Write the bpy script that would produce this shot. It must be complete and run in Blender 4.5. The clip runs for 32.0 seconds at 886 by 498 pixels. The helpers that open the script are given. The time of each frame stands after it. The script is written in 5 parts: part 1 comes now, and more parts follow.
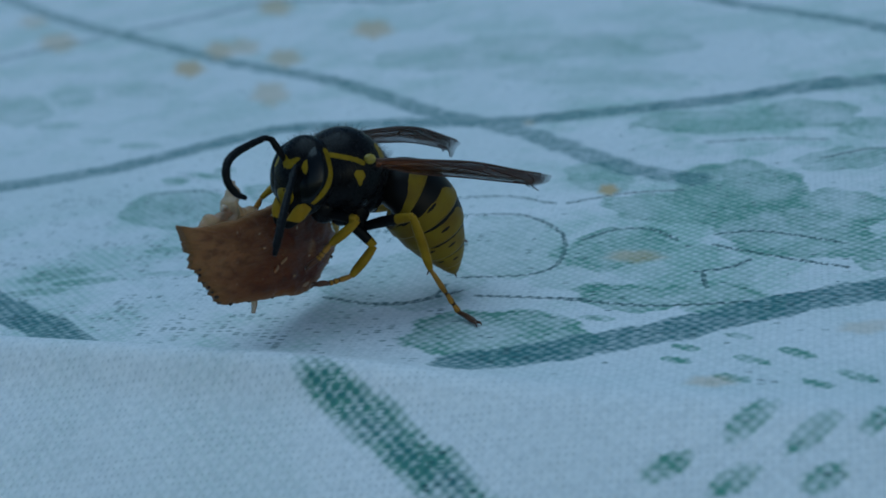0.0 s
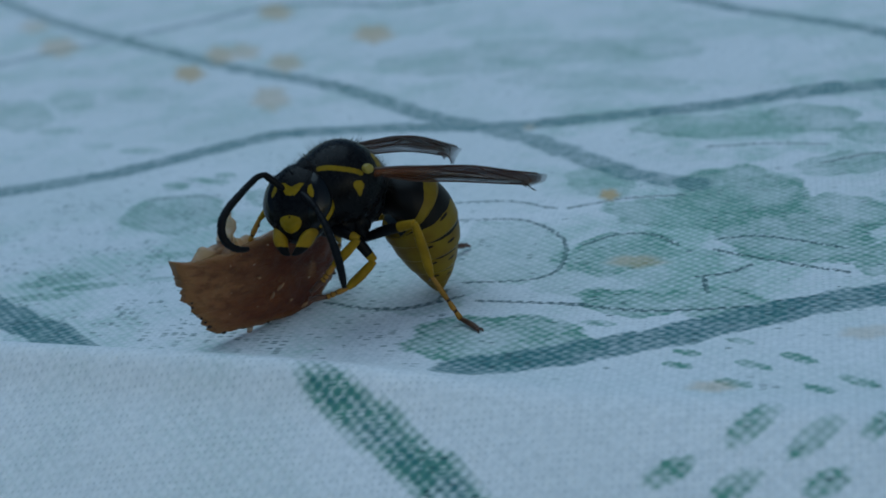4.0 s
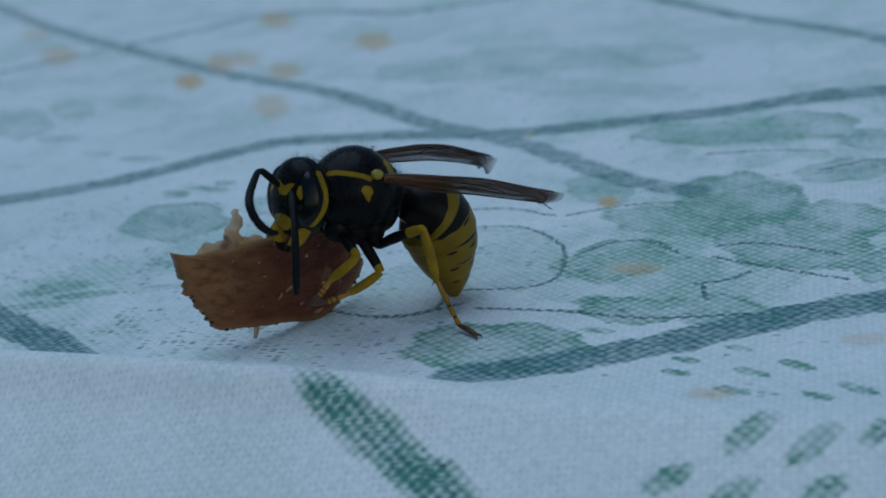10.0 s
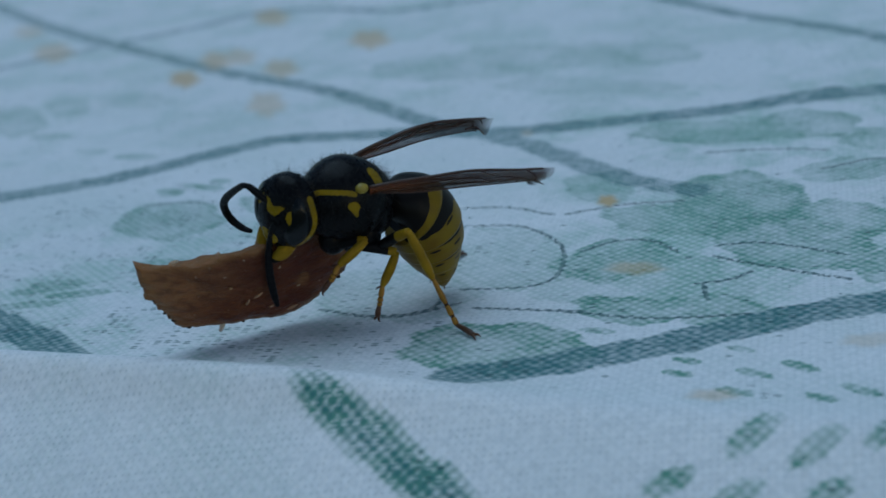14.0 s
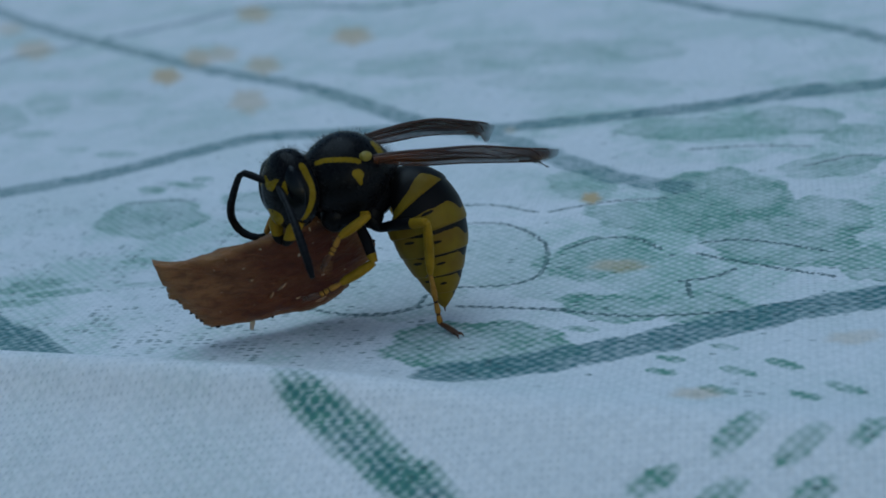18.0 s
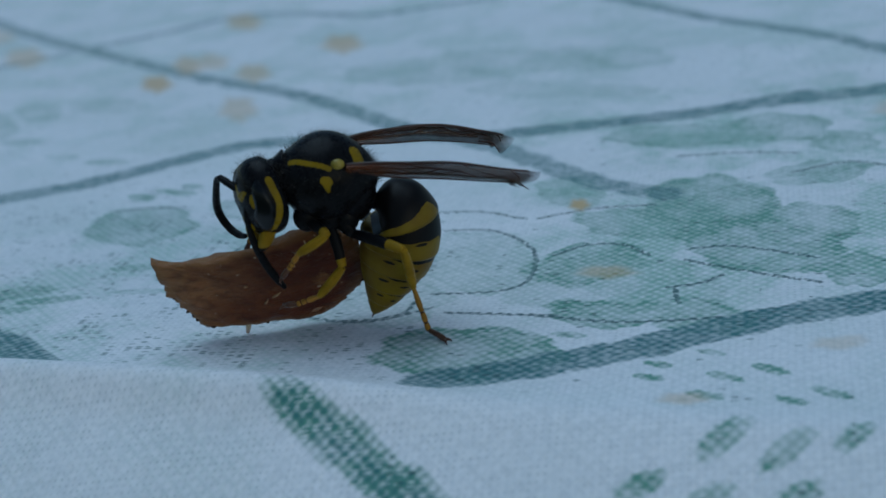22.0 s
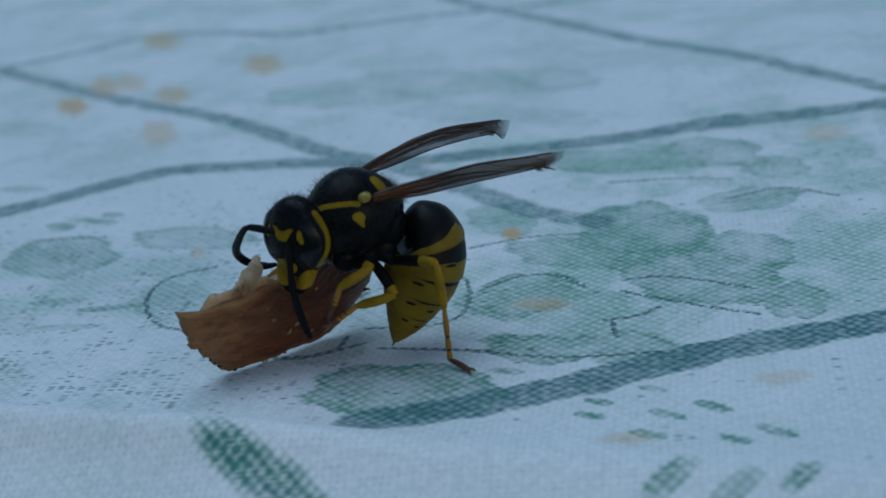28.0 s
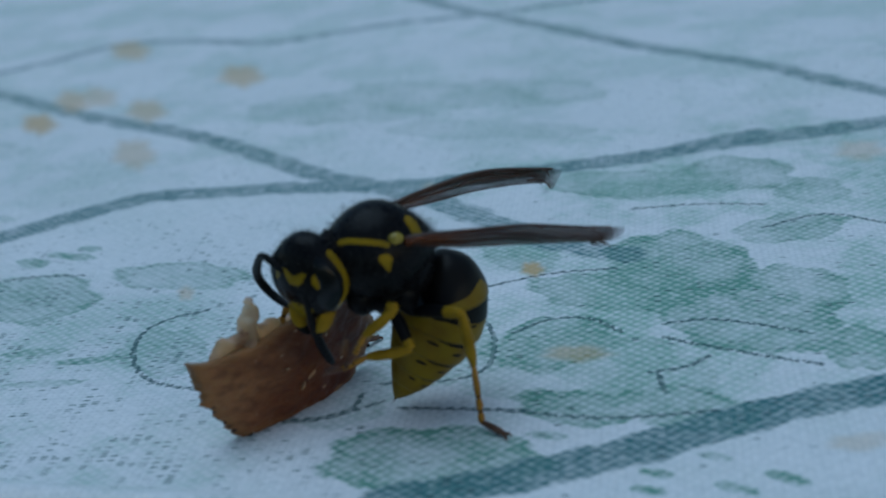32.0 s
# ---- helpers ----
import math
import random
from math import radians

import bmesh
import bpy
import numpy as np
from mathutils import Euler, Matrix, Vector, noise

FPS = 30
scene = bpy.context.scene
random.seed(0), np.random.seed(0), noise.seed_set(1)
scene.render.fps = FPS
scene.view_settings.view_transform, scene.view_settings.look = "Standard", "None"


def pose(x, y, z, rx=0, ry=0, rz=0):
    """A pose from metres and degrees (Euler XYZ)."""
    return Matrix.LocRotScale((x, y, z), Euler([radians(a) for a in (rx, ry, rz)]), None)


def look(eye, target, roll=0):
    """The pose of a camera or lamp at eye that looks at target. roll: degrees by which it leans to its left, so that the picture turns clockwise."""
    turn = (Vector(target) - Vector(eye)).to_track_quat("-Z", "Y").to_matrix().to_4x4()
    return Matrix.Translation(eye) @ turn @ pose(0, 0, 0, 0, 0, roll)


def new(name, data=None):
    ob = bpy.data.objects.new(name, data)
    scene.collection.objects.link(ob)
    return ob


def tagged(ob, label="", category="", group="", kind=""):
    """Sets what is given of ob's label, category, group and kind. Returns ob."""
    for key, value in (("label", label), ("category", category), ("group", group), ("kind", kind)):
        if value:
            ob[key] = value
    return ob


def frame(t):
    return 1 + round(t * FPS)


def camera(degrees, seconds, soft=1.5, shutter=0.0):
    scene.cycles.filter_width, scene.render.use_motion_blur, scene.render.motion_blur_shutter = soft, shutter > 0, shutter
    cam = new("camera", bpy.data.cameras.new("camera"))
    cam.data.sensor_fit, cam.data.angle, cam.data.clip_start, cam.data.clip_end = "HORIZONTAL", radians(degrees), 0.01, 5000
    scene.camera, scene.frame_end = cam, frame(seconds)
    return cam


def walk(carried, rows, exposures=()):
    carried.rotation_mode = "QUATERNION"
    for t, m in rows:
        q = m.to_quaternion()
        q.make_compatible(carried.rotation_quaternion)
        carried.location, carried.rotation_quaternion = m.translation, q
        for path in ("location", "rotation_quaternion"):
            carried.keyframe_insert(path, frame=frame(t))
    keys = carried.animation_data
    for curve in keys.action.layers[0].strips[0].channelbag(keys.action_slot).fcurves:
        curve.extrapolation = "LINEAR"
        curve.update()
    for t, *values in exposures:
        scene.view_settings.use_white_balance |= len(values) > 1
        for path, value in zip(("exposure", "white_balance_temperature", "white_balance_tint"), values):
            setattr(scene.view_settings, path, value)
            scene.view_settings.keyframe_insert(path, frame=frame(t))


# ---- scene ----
MM = 0.001


def eye_pose(x, y, z, yaw, pitch, roll):
    """Camera pose from millimetres and degrees: heading, tilt and lean."""
    return pose(x * MM, y * MM, z * MM, 90 + pitch, 0, yaw) @ pose(0, 0, 0, 0, 0, roll)


cam = camera(31.27, 32.0, soft=1.7)
cam.data.dof.use_dof = True
cam.data.dof.focus_distance = 0.0645
cam.data.dof.aperture_fstop = 82.0
CAMERA_ROWS = [
    (0, -0.009, -69.561, 24.643, 0.053, -19.96, -7.557),
    (0.5, -0.009, -69.561, 24.643, 0.053, -19.88, -7.557),
    (1, -0.009, -69.561, 24.643, 0.053, -19.82, -7.557),
    (1.5, -0.026, -69.638, 24.662, 0.066, -19.838, -7.516),
    (2, 0.017, -69.556, 24.64, 0.084, -19.83, -7.571),
    (2.5, -0.092, -69.577, 24.658, -0.005, -19.819, -7.507),
    (3, -0.064, -69.535, 24.669, 0.014, -19.819, -7.566),
    (3.5, -0.084, -69.552, 24.701, 0.01, -19.834, -7.566),
    (5.5, -0.039, -69.569, 24.714, -0, -19.673, -7.611),
    (6, -0.009, -69.554, 24.724, 0.002, -19.609, -7.595),
    (6.5, 0.068, -69.601, 24.735, 0.065, -19.545, -7.651),
    (7, 0.107, -69.531, 24.667, 0.101, -19.509, -7.62),
    (7.5, 0.149, -69.515, 24.641, 0.132, -19.498, -7.659),
    (8, 0.142, -69.482, 24.658, 0.119, -19.523, -7.689),
    (8.5, 0.093, -69.552, 24.634, 0.092, -19.497, -7.59),
    (9, 0, -69.501, 24.606, 0.003, -19.496, -7.554),
    (9.5, 0.101, -69.483, 24.592, 0.088, -19.493, -7.61),
    (10, 0.063, -69.603, 24.736, 0.059, -19.568, -7.681),
    (10.5, 0.14, -69.44, 24.653, 0.118, -19.559, -7.699),
    (11, 0.092, -69.51, 24.626, 0.064, -19.554, -7.606),
    (11.5, 0.195, -69.375, 24.622, 0.099, -19.614, -7.651),
    (12, 0.034, -69.349, 24.573, -0.049, -19.595, -7.554),
    (12.5, 0.088, -69.254, 24.577, -0.027, -19.611, -7.627),
    (13, 0.103, -69.084, 24.495, -0.011, -19.586, -7.612),
    (13.5, 0.077, -68.919, 24.457, -0.021, -19.582, -7.591),
    (14, -0.046, -68.811, 24.43, -0.124, -19.594, -7.531),
    (14.5, 0.068, -68.477, 24.32, -0.008, -19.714, -7.629),
    (16.5, -0.118, -68.311, 24.317, -0.259, -20.23, -7.541),
    (17, 0.226, -68.205, 24.63, -0.16, -20.285, -7.861),
    (17.5, 0.224, -68.295, 24.525, -0.356, -20.053, -7.782),
    (18, 0.001, -68.541, 24.419, -0.72, -19.813, -7.469),
    (18.5, 0.119, -68.654, 24.451, -0.765, -19.733, -7.493),
    (19, 0.117, -68.74, 24.462, -0.9, -19.673, -7.444),
    (19.5, 0.111, -68.867, 24.511, -0.981, -19.633, -7.408),
    (20, 0.191, -68.795, 24.456, -0.979, -19.597, -7.426),
    (20.5, 0.146, -68.806, 24.48, -1.029, -19.607, -7.426),
    (21, 0.104, -68.751, 24.444, -1.079, -19.596, -7.401),
    (21.5, 0.159, -68.734, 24.422, -1.036, -19.577, -7.448),
    (22, 0.163, -68.759, 24.407, -1.041, -19.56, -7.454),
    (22.5, 0.158, -68.717, 24.515, -1.136, -19.63, -7.53),
    (23, 0.113, -68.664, 24.561, -1.42, -19.64, -7.491),
    (23.5, 0.353, -68.44, 24.663, -1.579, -19.713, -7.587),
    (24, 0.215, -68.462, 24.81, -2.044, -19.772, -7.481),
    (24.5, 0.167, -68.578, 24.505, -2.426, -19.423, -7.177),
    (25, 0.151, -68.467, 24.37, -2.801, -19.293, -7.005),
    (25.5, 0.072, -68.508, 24.529, -3.178, -19.346, -6.857),
    (27.5, -0.271, -67.431, 24.83, -4.151, -19.521, -6.832),
    (28, -0.48, -67.052, 24.954, -4.401, -19.606, -6.759),
    (28.5, -0.682, -66.459, 24.95, -4.686, -19.678, -6.701),
    (29, -0.72, -65.749, 24.783, -4.934, -19.712, -6.685),
    (29.5, -0.799, -64.854, 24.728, -5.241, -19.88, -6.729),
    (30, -0.996, -63.832, 24.637, -5.635, -19.903, -6.699),
    (30.5, -1.225, -62.654, 24.876, -6.062, -20.074, -6.769),
    (31, -1.59, -61.383, 24.973, -6.551, -20.124, -6.73),
    (31.5, -1.884, -60.302, 24.994, -6.464, -20.119, -6.875),
    (32, -2.218, -59.854, 24.901, -6.062, -20.092, -6.96),
]
walk(cam, [(t, eye_pose(*row)) for t, *row in CAMERA_ROWS], exposures=[(0.0, -0.26, 5250, -7), (1.0, -0.35, 5250, -8), (2.6, -0.22, 5450, -6), (5.5, -0.19, 5650, -1), (25.5, -0.19, 5650, 0), (29.0, -0.14, 5650, 0), (32.0, -0.12, 5650, 0)])

# ---- world and sun: open shade under a blue evening sky ----
world = bpy.data.worlds.new("evening_sky")
scene.world = world
world.use_nodes = True
wn, wl = world.node_tree.nodes, world.node_tree.links
sky = wn.new("ShaderNodeTexSky")
sky.sky_type, sky.sun_disc = "NISHITA", False
sky.sun_elevation, sky.sun_rotation = radians(18), radians(150)
sky.air_density, sky.dust_density, sky.ozone_density = 1.0, 0.6, 1.5
wn["Background"].inputs["Strength"].default_value = 0.078
wl.new(sky.outputs["Color"], wn["Background"].inputs["Color"])
sun = new("sun", bpy.data.lights.new("sun", "SUN"))
sun.data.energy, sun.data.angle, sun.data.color = 1.3, radians(58), (0.72, 0.87, 1.0)
sun.matrix_world = look((-0.14, 0.22, 1.0), (0, 0, 0))


# ---- materials ----
class Mat:
    """A node material in the making: short calls for nodes and links."""

    def __init__(self, name, rough=0.5, **values):
        self.m = bpy.data.materials.new(name)
        self.m.use_nodes = True
        self.t = self.m.node_tree
        self.b = self.t.nodes["Principled BSDF"]
        self.b.inputs["Roughness"].default_value = rough
        for key, value in values.items():
            self.b.inputs[key.replace("_", " ")].default_value = value

    def n(self, kind, **props):
        node = self.t.nodes.new(kind)
        for key, value in props.items():
            if key == "operation":
                node.operation = value
            elif key == "blend_type":
                node.blend_type = value
            elif key == "data_type":
                node.data_type = value
        return node

    def put(self, a, b):
        self.t.links.new(a, b)

    def math(self, op, a, b=None, c=None, clamp=False):
        node = self.n("ShaderNodeMath", operation=op)
        node.use_clamp = clamp
        for k, v in enumerate((a, b, c)):
            if v is None:
                continue
            if isinstance(v, (int, float)):
                node.inputs[k].default_value = v
            else:
                self.put(v, node.inputs[k])
        return node.outputs[0]

    def mix(self, fac, a, b):
        node = self.n("ShaderNodeMix", data_type="RGBA")
        for k, v in ((0, fac), (6, a), (7, b)):
            if isinstance(v, (int, float)):
                node.inputs[k].default_value = v
            elif isinstance(v, tuple):
                node.inputs[k].default_value = (*v, 1.0) if len(v) == 3 else v
            else:
                self.put(v, node.inputs[k])
        return node.outputs[2]

    def coord(self, kind="Object"):
        return self.n("ShaderNodeTexCoord").outputs[kind]

    def noise(self, scale, detail=3.0, vector=None, rough=0.5):
        node = self.n("ShaderNodeTexNoise")
        node.inputs["Scale"].default_value, node.inputs["Detail"].default_value = scale, detail
        node.inputs["Roughness"].default_value = rough
        self.put(vector if vector is not None else self.coord(), node.inputs["Vector"])
        return node.outputs["Fac"]

    def ramp(self, fac, lo, hi, a=0.0, b=1.0):
        node = self.n("ShaderNodeMapRange")
        node.interpolation_type = "SMOOTHSTEP"
        for k, v in zip(("From Min", "From Max", "To Min", "To Max"), (lo, hi, a, b)):
            node.inputs[k].default_value = v
        self.put(fac, node.inputs["Value"])
        return node.outputs["Result"]

    def attr(self, name):
        node = self.n("ShaderNodeAttribute")
        node.attribute_name = name
        return node.outputs["Fac"]

    def colour(self, value):
        if isinstance(value, tuple):
            self.b.inputs["Base Color"].default_value = (*value, 1.0)
        else:
            self.put(value, self.b.inputs["Base Color"])
        return self

    def bump(self, height, strength=0.3, distance=0.0001):
        node = self.n("ShaderNodeBump")
        node.inputs["Strength"].default_value, node.inputs["Distance"].default_value = strength, distance
        self.put(height, node.inputs["Height"])
        self.put(node.outputs["Normal"], self.b.inputs["Normal"])
        return self


def cloth_material():
    k = Mat("printed_cotton", 0.85)
    k.b.inputs["Sheen Weight"].default_value = 0.15
    turn = k.n("ShaderNodeMapping")
    turn.inputs["Rotation"].default_value = (0, 0, radians(15))
    k.put(k.coord(), turn.inputs["Vector"])
    wob = k.n("ShaderNodeTexNoise")
    wob.inputs["Scale"].default_value = 260
    k.put(turn.outputs[0], wob.inputs["Vector"])
    off = k.n("ShaderNodeVectorMath", operation="SCALE")
    k.put(wob.outputs["Color"], off.inputs[0])
    off.inputs["Scale"].default_value = 0.00022
    add = k.n("ShaderNodeVectorMath", operation="ADD")
    k.put(turn.outputs[0], add.inputs[0])
    k.put(off.outputs[0], add.inputs[1])
    sep = k.n("ShaderNodeSeparateXYZ")
    k.put(add.outputs[0], sep.inputs[0])
    wave = 2 * math.pi / 0.00054
    a = k.math("SINE", k.math("MULTIPLY", sep.outputs[0], wave))
    b = k.math("SINE", k.math("MULTIPLY", sep.outputs[1], wave))
    over = k.math("MULTIPLY", a, b)
    gap = k.math("SUBTRACT", 1.0, k.math("MAXIMUM", k.math("ABSOLUTE", a), k.math("ABSOLUTE", b)))
    dyed = k.ramp(k.math("ADD", k.math("MULTIPLY", over, 0.30), k.math("MULTIPLY", k.noise(2600, 2), 1.2)), -0.10, 1.15, 0.15, 1.55)
    blot = k.ramp(k.noise(420, 4), 0.3, 0.7, 0.45, 1.15)
    edge_weave = k.math("ADD", k.math("MULTIPLY", over, 0.09), k.math("MULTIPLY", k.math("SUBTRACT", k.noise(1100, 4), 0.5), 0.75))
    band_mask = k.ramp(k.math("ADD", k.attr("print_band"), edge_weave), 0.22, 0.80)
    band = k.math("MULTIPLY", k.math("MULTIPLY", band_mask, k.ramp(k.noise(300, 4), 0.3, 0.7, 0.80, 1.0)), k.math("ADD", k.math("MULTIPLY", dyed, 0.42), 0.50), clamp=True)
    leaf = k.math("MULTIPLY", k.math("MULTIPLY", k.math("MULTIPLY", k.attr("print_leaf"), k.ramp(k.math("ADD", k.attr("print_mask"), edge_weave), 0.20, 0.80)), k.math("ADD", k.math("MULTIPLY", dyed, 0.78), 0.22)), blot, clamp=True)
    # flecks: single threads of the weave that took the dye
    cells = k.n("ShaderNodeVectorMath", operation="MULTIPLY")
    k.put(add.outputs[0], cells.inputs[0])
    cells.inputs[1].default_value = (1 / 0.00044, 1 / 0.00017, 0)
    whole = k.n("ShaderNodeVectorMath", operation="FLOOR")
    k.put(cells.outputs[0], whole.inputs[0])
    part_of = k.n("ShaderNodeVectorMath", operation="FRACTION")
    k.put(cells.outputs[0], part_of.inputs[0])
    chance = k.n("ShaderNodeTexWhiteNoise")
    k.put(whole.outputs[0], chance.inputs["Vector"])
    inner = k.n("ShaderNodeSeparateXYZ")
    k.put(part_of.outputs[0], inner.inputs[0])
    along = k.math("ABSOLUTE", k.math("SUBTRACT", inner.outputs[0], 0.5))
    cross = k.math("ABSOLUTE", k.math("SUBTRACT", inner.outputs[1], 0.5))
    dash = k.ramp(k.math("ADD", k.math("MULTIPLY", along, along), k.math("MULTIPLY", cross, cross)), 0.04, 0.22, 1.0, 0.0)
    cluster = k.math("MULTIPLY", k.attr("print_fleck"), k.ramp(k.noise(330, 3), 0.40, 0.68, 0.0, 0.42))
    fleck = k.math("MULTIPLY", dash, k.math("LESS_THAN", chance.outputs["Value"], cluster))
    # some threads of the printed parts stayed pale, others drank the dye
    pale = k.math("SUBTRACT", 1.0, k.math("MULTIPLY", k.math("MULTIPLY", dash, k.math("GREATER_THAN", chance.outputs["Value"], 0.66)), 0.36))
    band, leaf = k.math("MULTIPLY", band, pale), k.math("MULTIPLY", leaf, pale)
    soaked = k.math("MULTIPLY", k.math("MULTIPLY", dash, k.math("LESS_THAN", chance.outputs["Value"], 0.16)), k.math("MULTIPLY", k.math("MAXIMUM", band, k.ramp(leaf, 0.35, 0.75)), k.ramp(k.noise(260, 3), 0.40, 0.62)))
    base = k.mix(k.ramp(k.noise(90, 4), 0.3, 0.75), (0.91, 0.895, 0.92), (0.83, 0.83, 0.85))
    wash = k.math("MULTIPLY", k.math("MULTIPLY", k.attr("print_wash"), k.ramp(k.noise(130, 5, None, 0.65), 0.42, 0.62)), dyed, clamp=True)
    thread = k.ramp(k.math("ADD", k.math("MULTIPLY", over, 0.05), k.noise(2700, 4, None, 0.65)), 0.30, 0.75, 0.0, 0.45)
    base = k.mix(thread, base, (0.58, 0.60, 0.63))
    base = k.mix(wash, base, (0.22, 0.45, 0.34))
    c = k.mix(leaf, base, (0.135, 0.320, 0.240))
    c = k.mix(band, c, (0.038, 0.165, 0.174))
    c = k.mix(k.math("MULTIPLY", soaked, 0.75), c, (0.016, 0.062, 0.075))
    drawn = k.ramp(k.math("MULTIPLY", k.attr("print_line"), k.math("ADD", k.math("MULTIPLY", dyed, 0.75), k.math("MULTIPLY", k.noise(700, 2), 0.5))), 0.28, 0.62)
    c = k.mix(k.math("MULTIPLY", drawn, k.math("ADD", k.math("MULTIPLY", dash, 0.50), 0.50)), c, (0.022, 0.085, 0.095))
    c = k.mix(k.math("MULTIPLY", fleck, k.ramp(k.noise(900, 2), 0.35, 0.65, 0.20, 0.85)), c, (0.040, 0.12, 0.125))
    c = k.mix(k.attr("print_stain"), c, (0.62, 0.40, 0.17))
    c = k.mix(k.math("MULTIPLY", k.ramp(gap, 0.10, 0.95), k.ramp(k.noise(1300, 3), 0.3, 0.7, 0.06, 0.34)), c, (0.24, 0.29, 0.31))
    k.colour(c)
    h = k.math("ADD", k.math("ADD", k.math("MULTIPLY", over, 0.25), k.math("MULTIPLY", k.math("ABSOLUTE", a), 0.35)), k.math("MULTIPLY", k.noise(5200, 3), 0.5))
    return k.bump(h, 0.42, 0.00008).m


def shell_material(name, dark, light, rough=0.28, bump=0.25):
    """Insect shell: dark and light by a marking attribute, pitted and finely haired."""
    k = Mat(name, rough)
    k.b.inputs["Specular IOR Level"].default_value = 0.09
    grain = k.noise(5200, 4)
    edge = k.ramp(k.math("ADD", k.attr("marking"), k.math("MULTIPLY", k.math("SUBTRACT", k.noise(3000, 2), 0.5), 0.12)), 0.42, 0.58)
    lit = k.mix(k.ramp(k.noise(1400, 3), 0.35, 0.7), light, tuple(v * 0.72 for v in light))
    k.colour(k.mix(edge, k.mix(grain, dark, tuple(v * 1.8 + 0.001 for v in dark)), lit))
    k.put(k.ramp(grain, 0.3, 0.7, rough - 0.08, rough + 0.18), k.b.inputs["Roughness"])
    return k.bump(grain, bump, 0.00004).m


YELLOW = (0.27, 0.175, 0.009)
BLACK = (0.004, 0.004, 0.005)


def abdomen_material():
    """Yellow rings with black fore edges, a point on the back and spots on the flanks."""
    k = Mat("banded_shell", 0.42)
    k.b.inputs["Specular IOR Level"].default_value = 0.14
    u, a = k.attr("along"), k.attr("round")
    jig = k.math("MULTIPLY", k.math("SUBTRACT", k.noise(1800, 2), 0.5), 0.10)
    reach = k.math("ADD", k.attr("fore"), jig)
    point = k.math("MULTIPLY", k.ramp(a, 0.02, 0.16, 1.0, 0.0), 0.28)
    low = k.math("MULTIPLY", k.ramp(a, 0.45, 0.75, 0.0, 1.0), -0.22)
    front = k.math("GREATER_THAN", k.math("ADD", k.math("ADD", reach, point), low), u)
    du = k.math("MULTIPLY", k.math("SUBTRACT", u, 0.52), 4.2)
    da = k.math("MULTIPLY", k.math("SUBTRACT", a, 0.36), 4.2)
    spot = k.math("LESS_THAN", k.math("ADD", k.math("MULTIPLY", du, du), k.math("MULTIPLY", da, da)), k.math("ADD", 0.05, jig))
    db = k.math("MULTIPLY", k.math("SUBTRACT", a, 0.60), 5.0)
    dv = k.math("MULTIPLY", k.math("SUBTRACT", u, 0.35), 4.4)
    spot2 = k.math("LESS_THAN", k.math("ADD", k.math("MULTIPLY", dv, dv), k.math("MULTIPLY", db, db)), k.math("ADD", 0.07, jig))
    dark = k.math("MAXIMUM", front, k.math("MAXIMUM", k.math("MULTIPLY", spot, k.attr("spotted")), k.math("MULTIPLY", spot2, k.attr("spotted"))))
    pale = k.mix(k.ramp(k.noise(900, 4), 0.3, 0.75), (0.20, 0.135, 0.009), (0.145, 0.082, 0.008))
    k.colour(k.mix(dark, pale, (0.006, 0.005, 0.005)))
    return k.bump(k.noise(5200, 3), 0.2, 0.00004).m


def wing_material(name, tint, alpha):
    k = Mat(name, 0.25)
    k.b.inputs["IOR"].default_value = 1.4
    streak = k.n("ShaderNodeMapping")
    streak.inputs["Scale"].default_value = (0.25, 1, 1.6)
    k.put(k.coord(), streak.inputs["Vector"])
    g = k.noise(1700, 4, streak.outputs[0])
    k.colour(k.mix(k.attr("root"), k.mix(g, tint, tuple(v * 0.45 for v in tint)), (0.16, 0.045, 0.012)))
    clear = k.attr("clear")
    k.put(k.math("MULTIPLY", k.ramp(g, 0.3, 0.7, alpha - 0.12, alpha + 0.12), k.math("SUBTRACT", 1.0, k.math("MULTIPLY", clear, 0.70)), clamp=True), k.b.inputs["Alpha"])
    return k.bump(g, 0.4, 0.00005).m


def plain(name, colour, rough=0.5, scale=3000, bump=0.2, distance=0.00004, vary=0.65, **values):
    k = Mat(name, rough, **values)
    g = k.noise(scale, 4)
    k.colour(k.mix(k.ramp(g, 0.3, 0.7), colour, tuple(v * vary for v in colour)))
    return k.bump(g, bump, distance).m


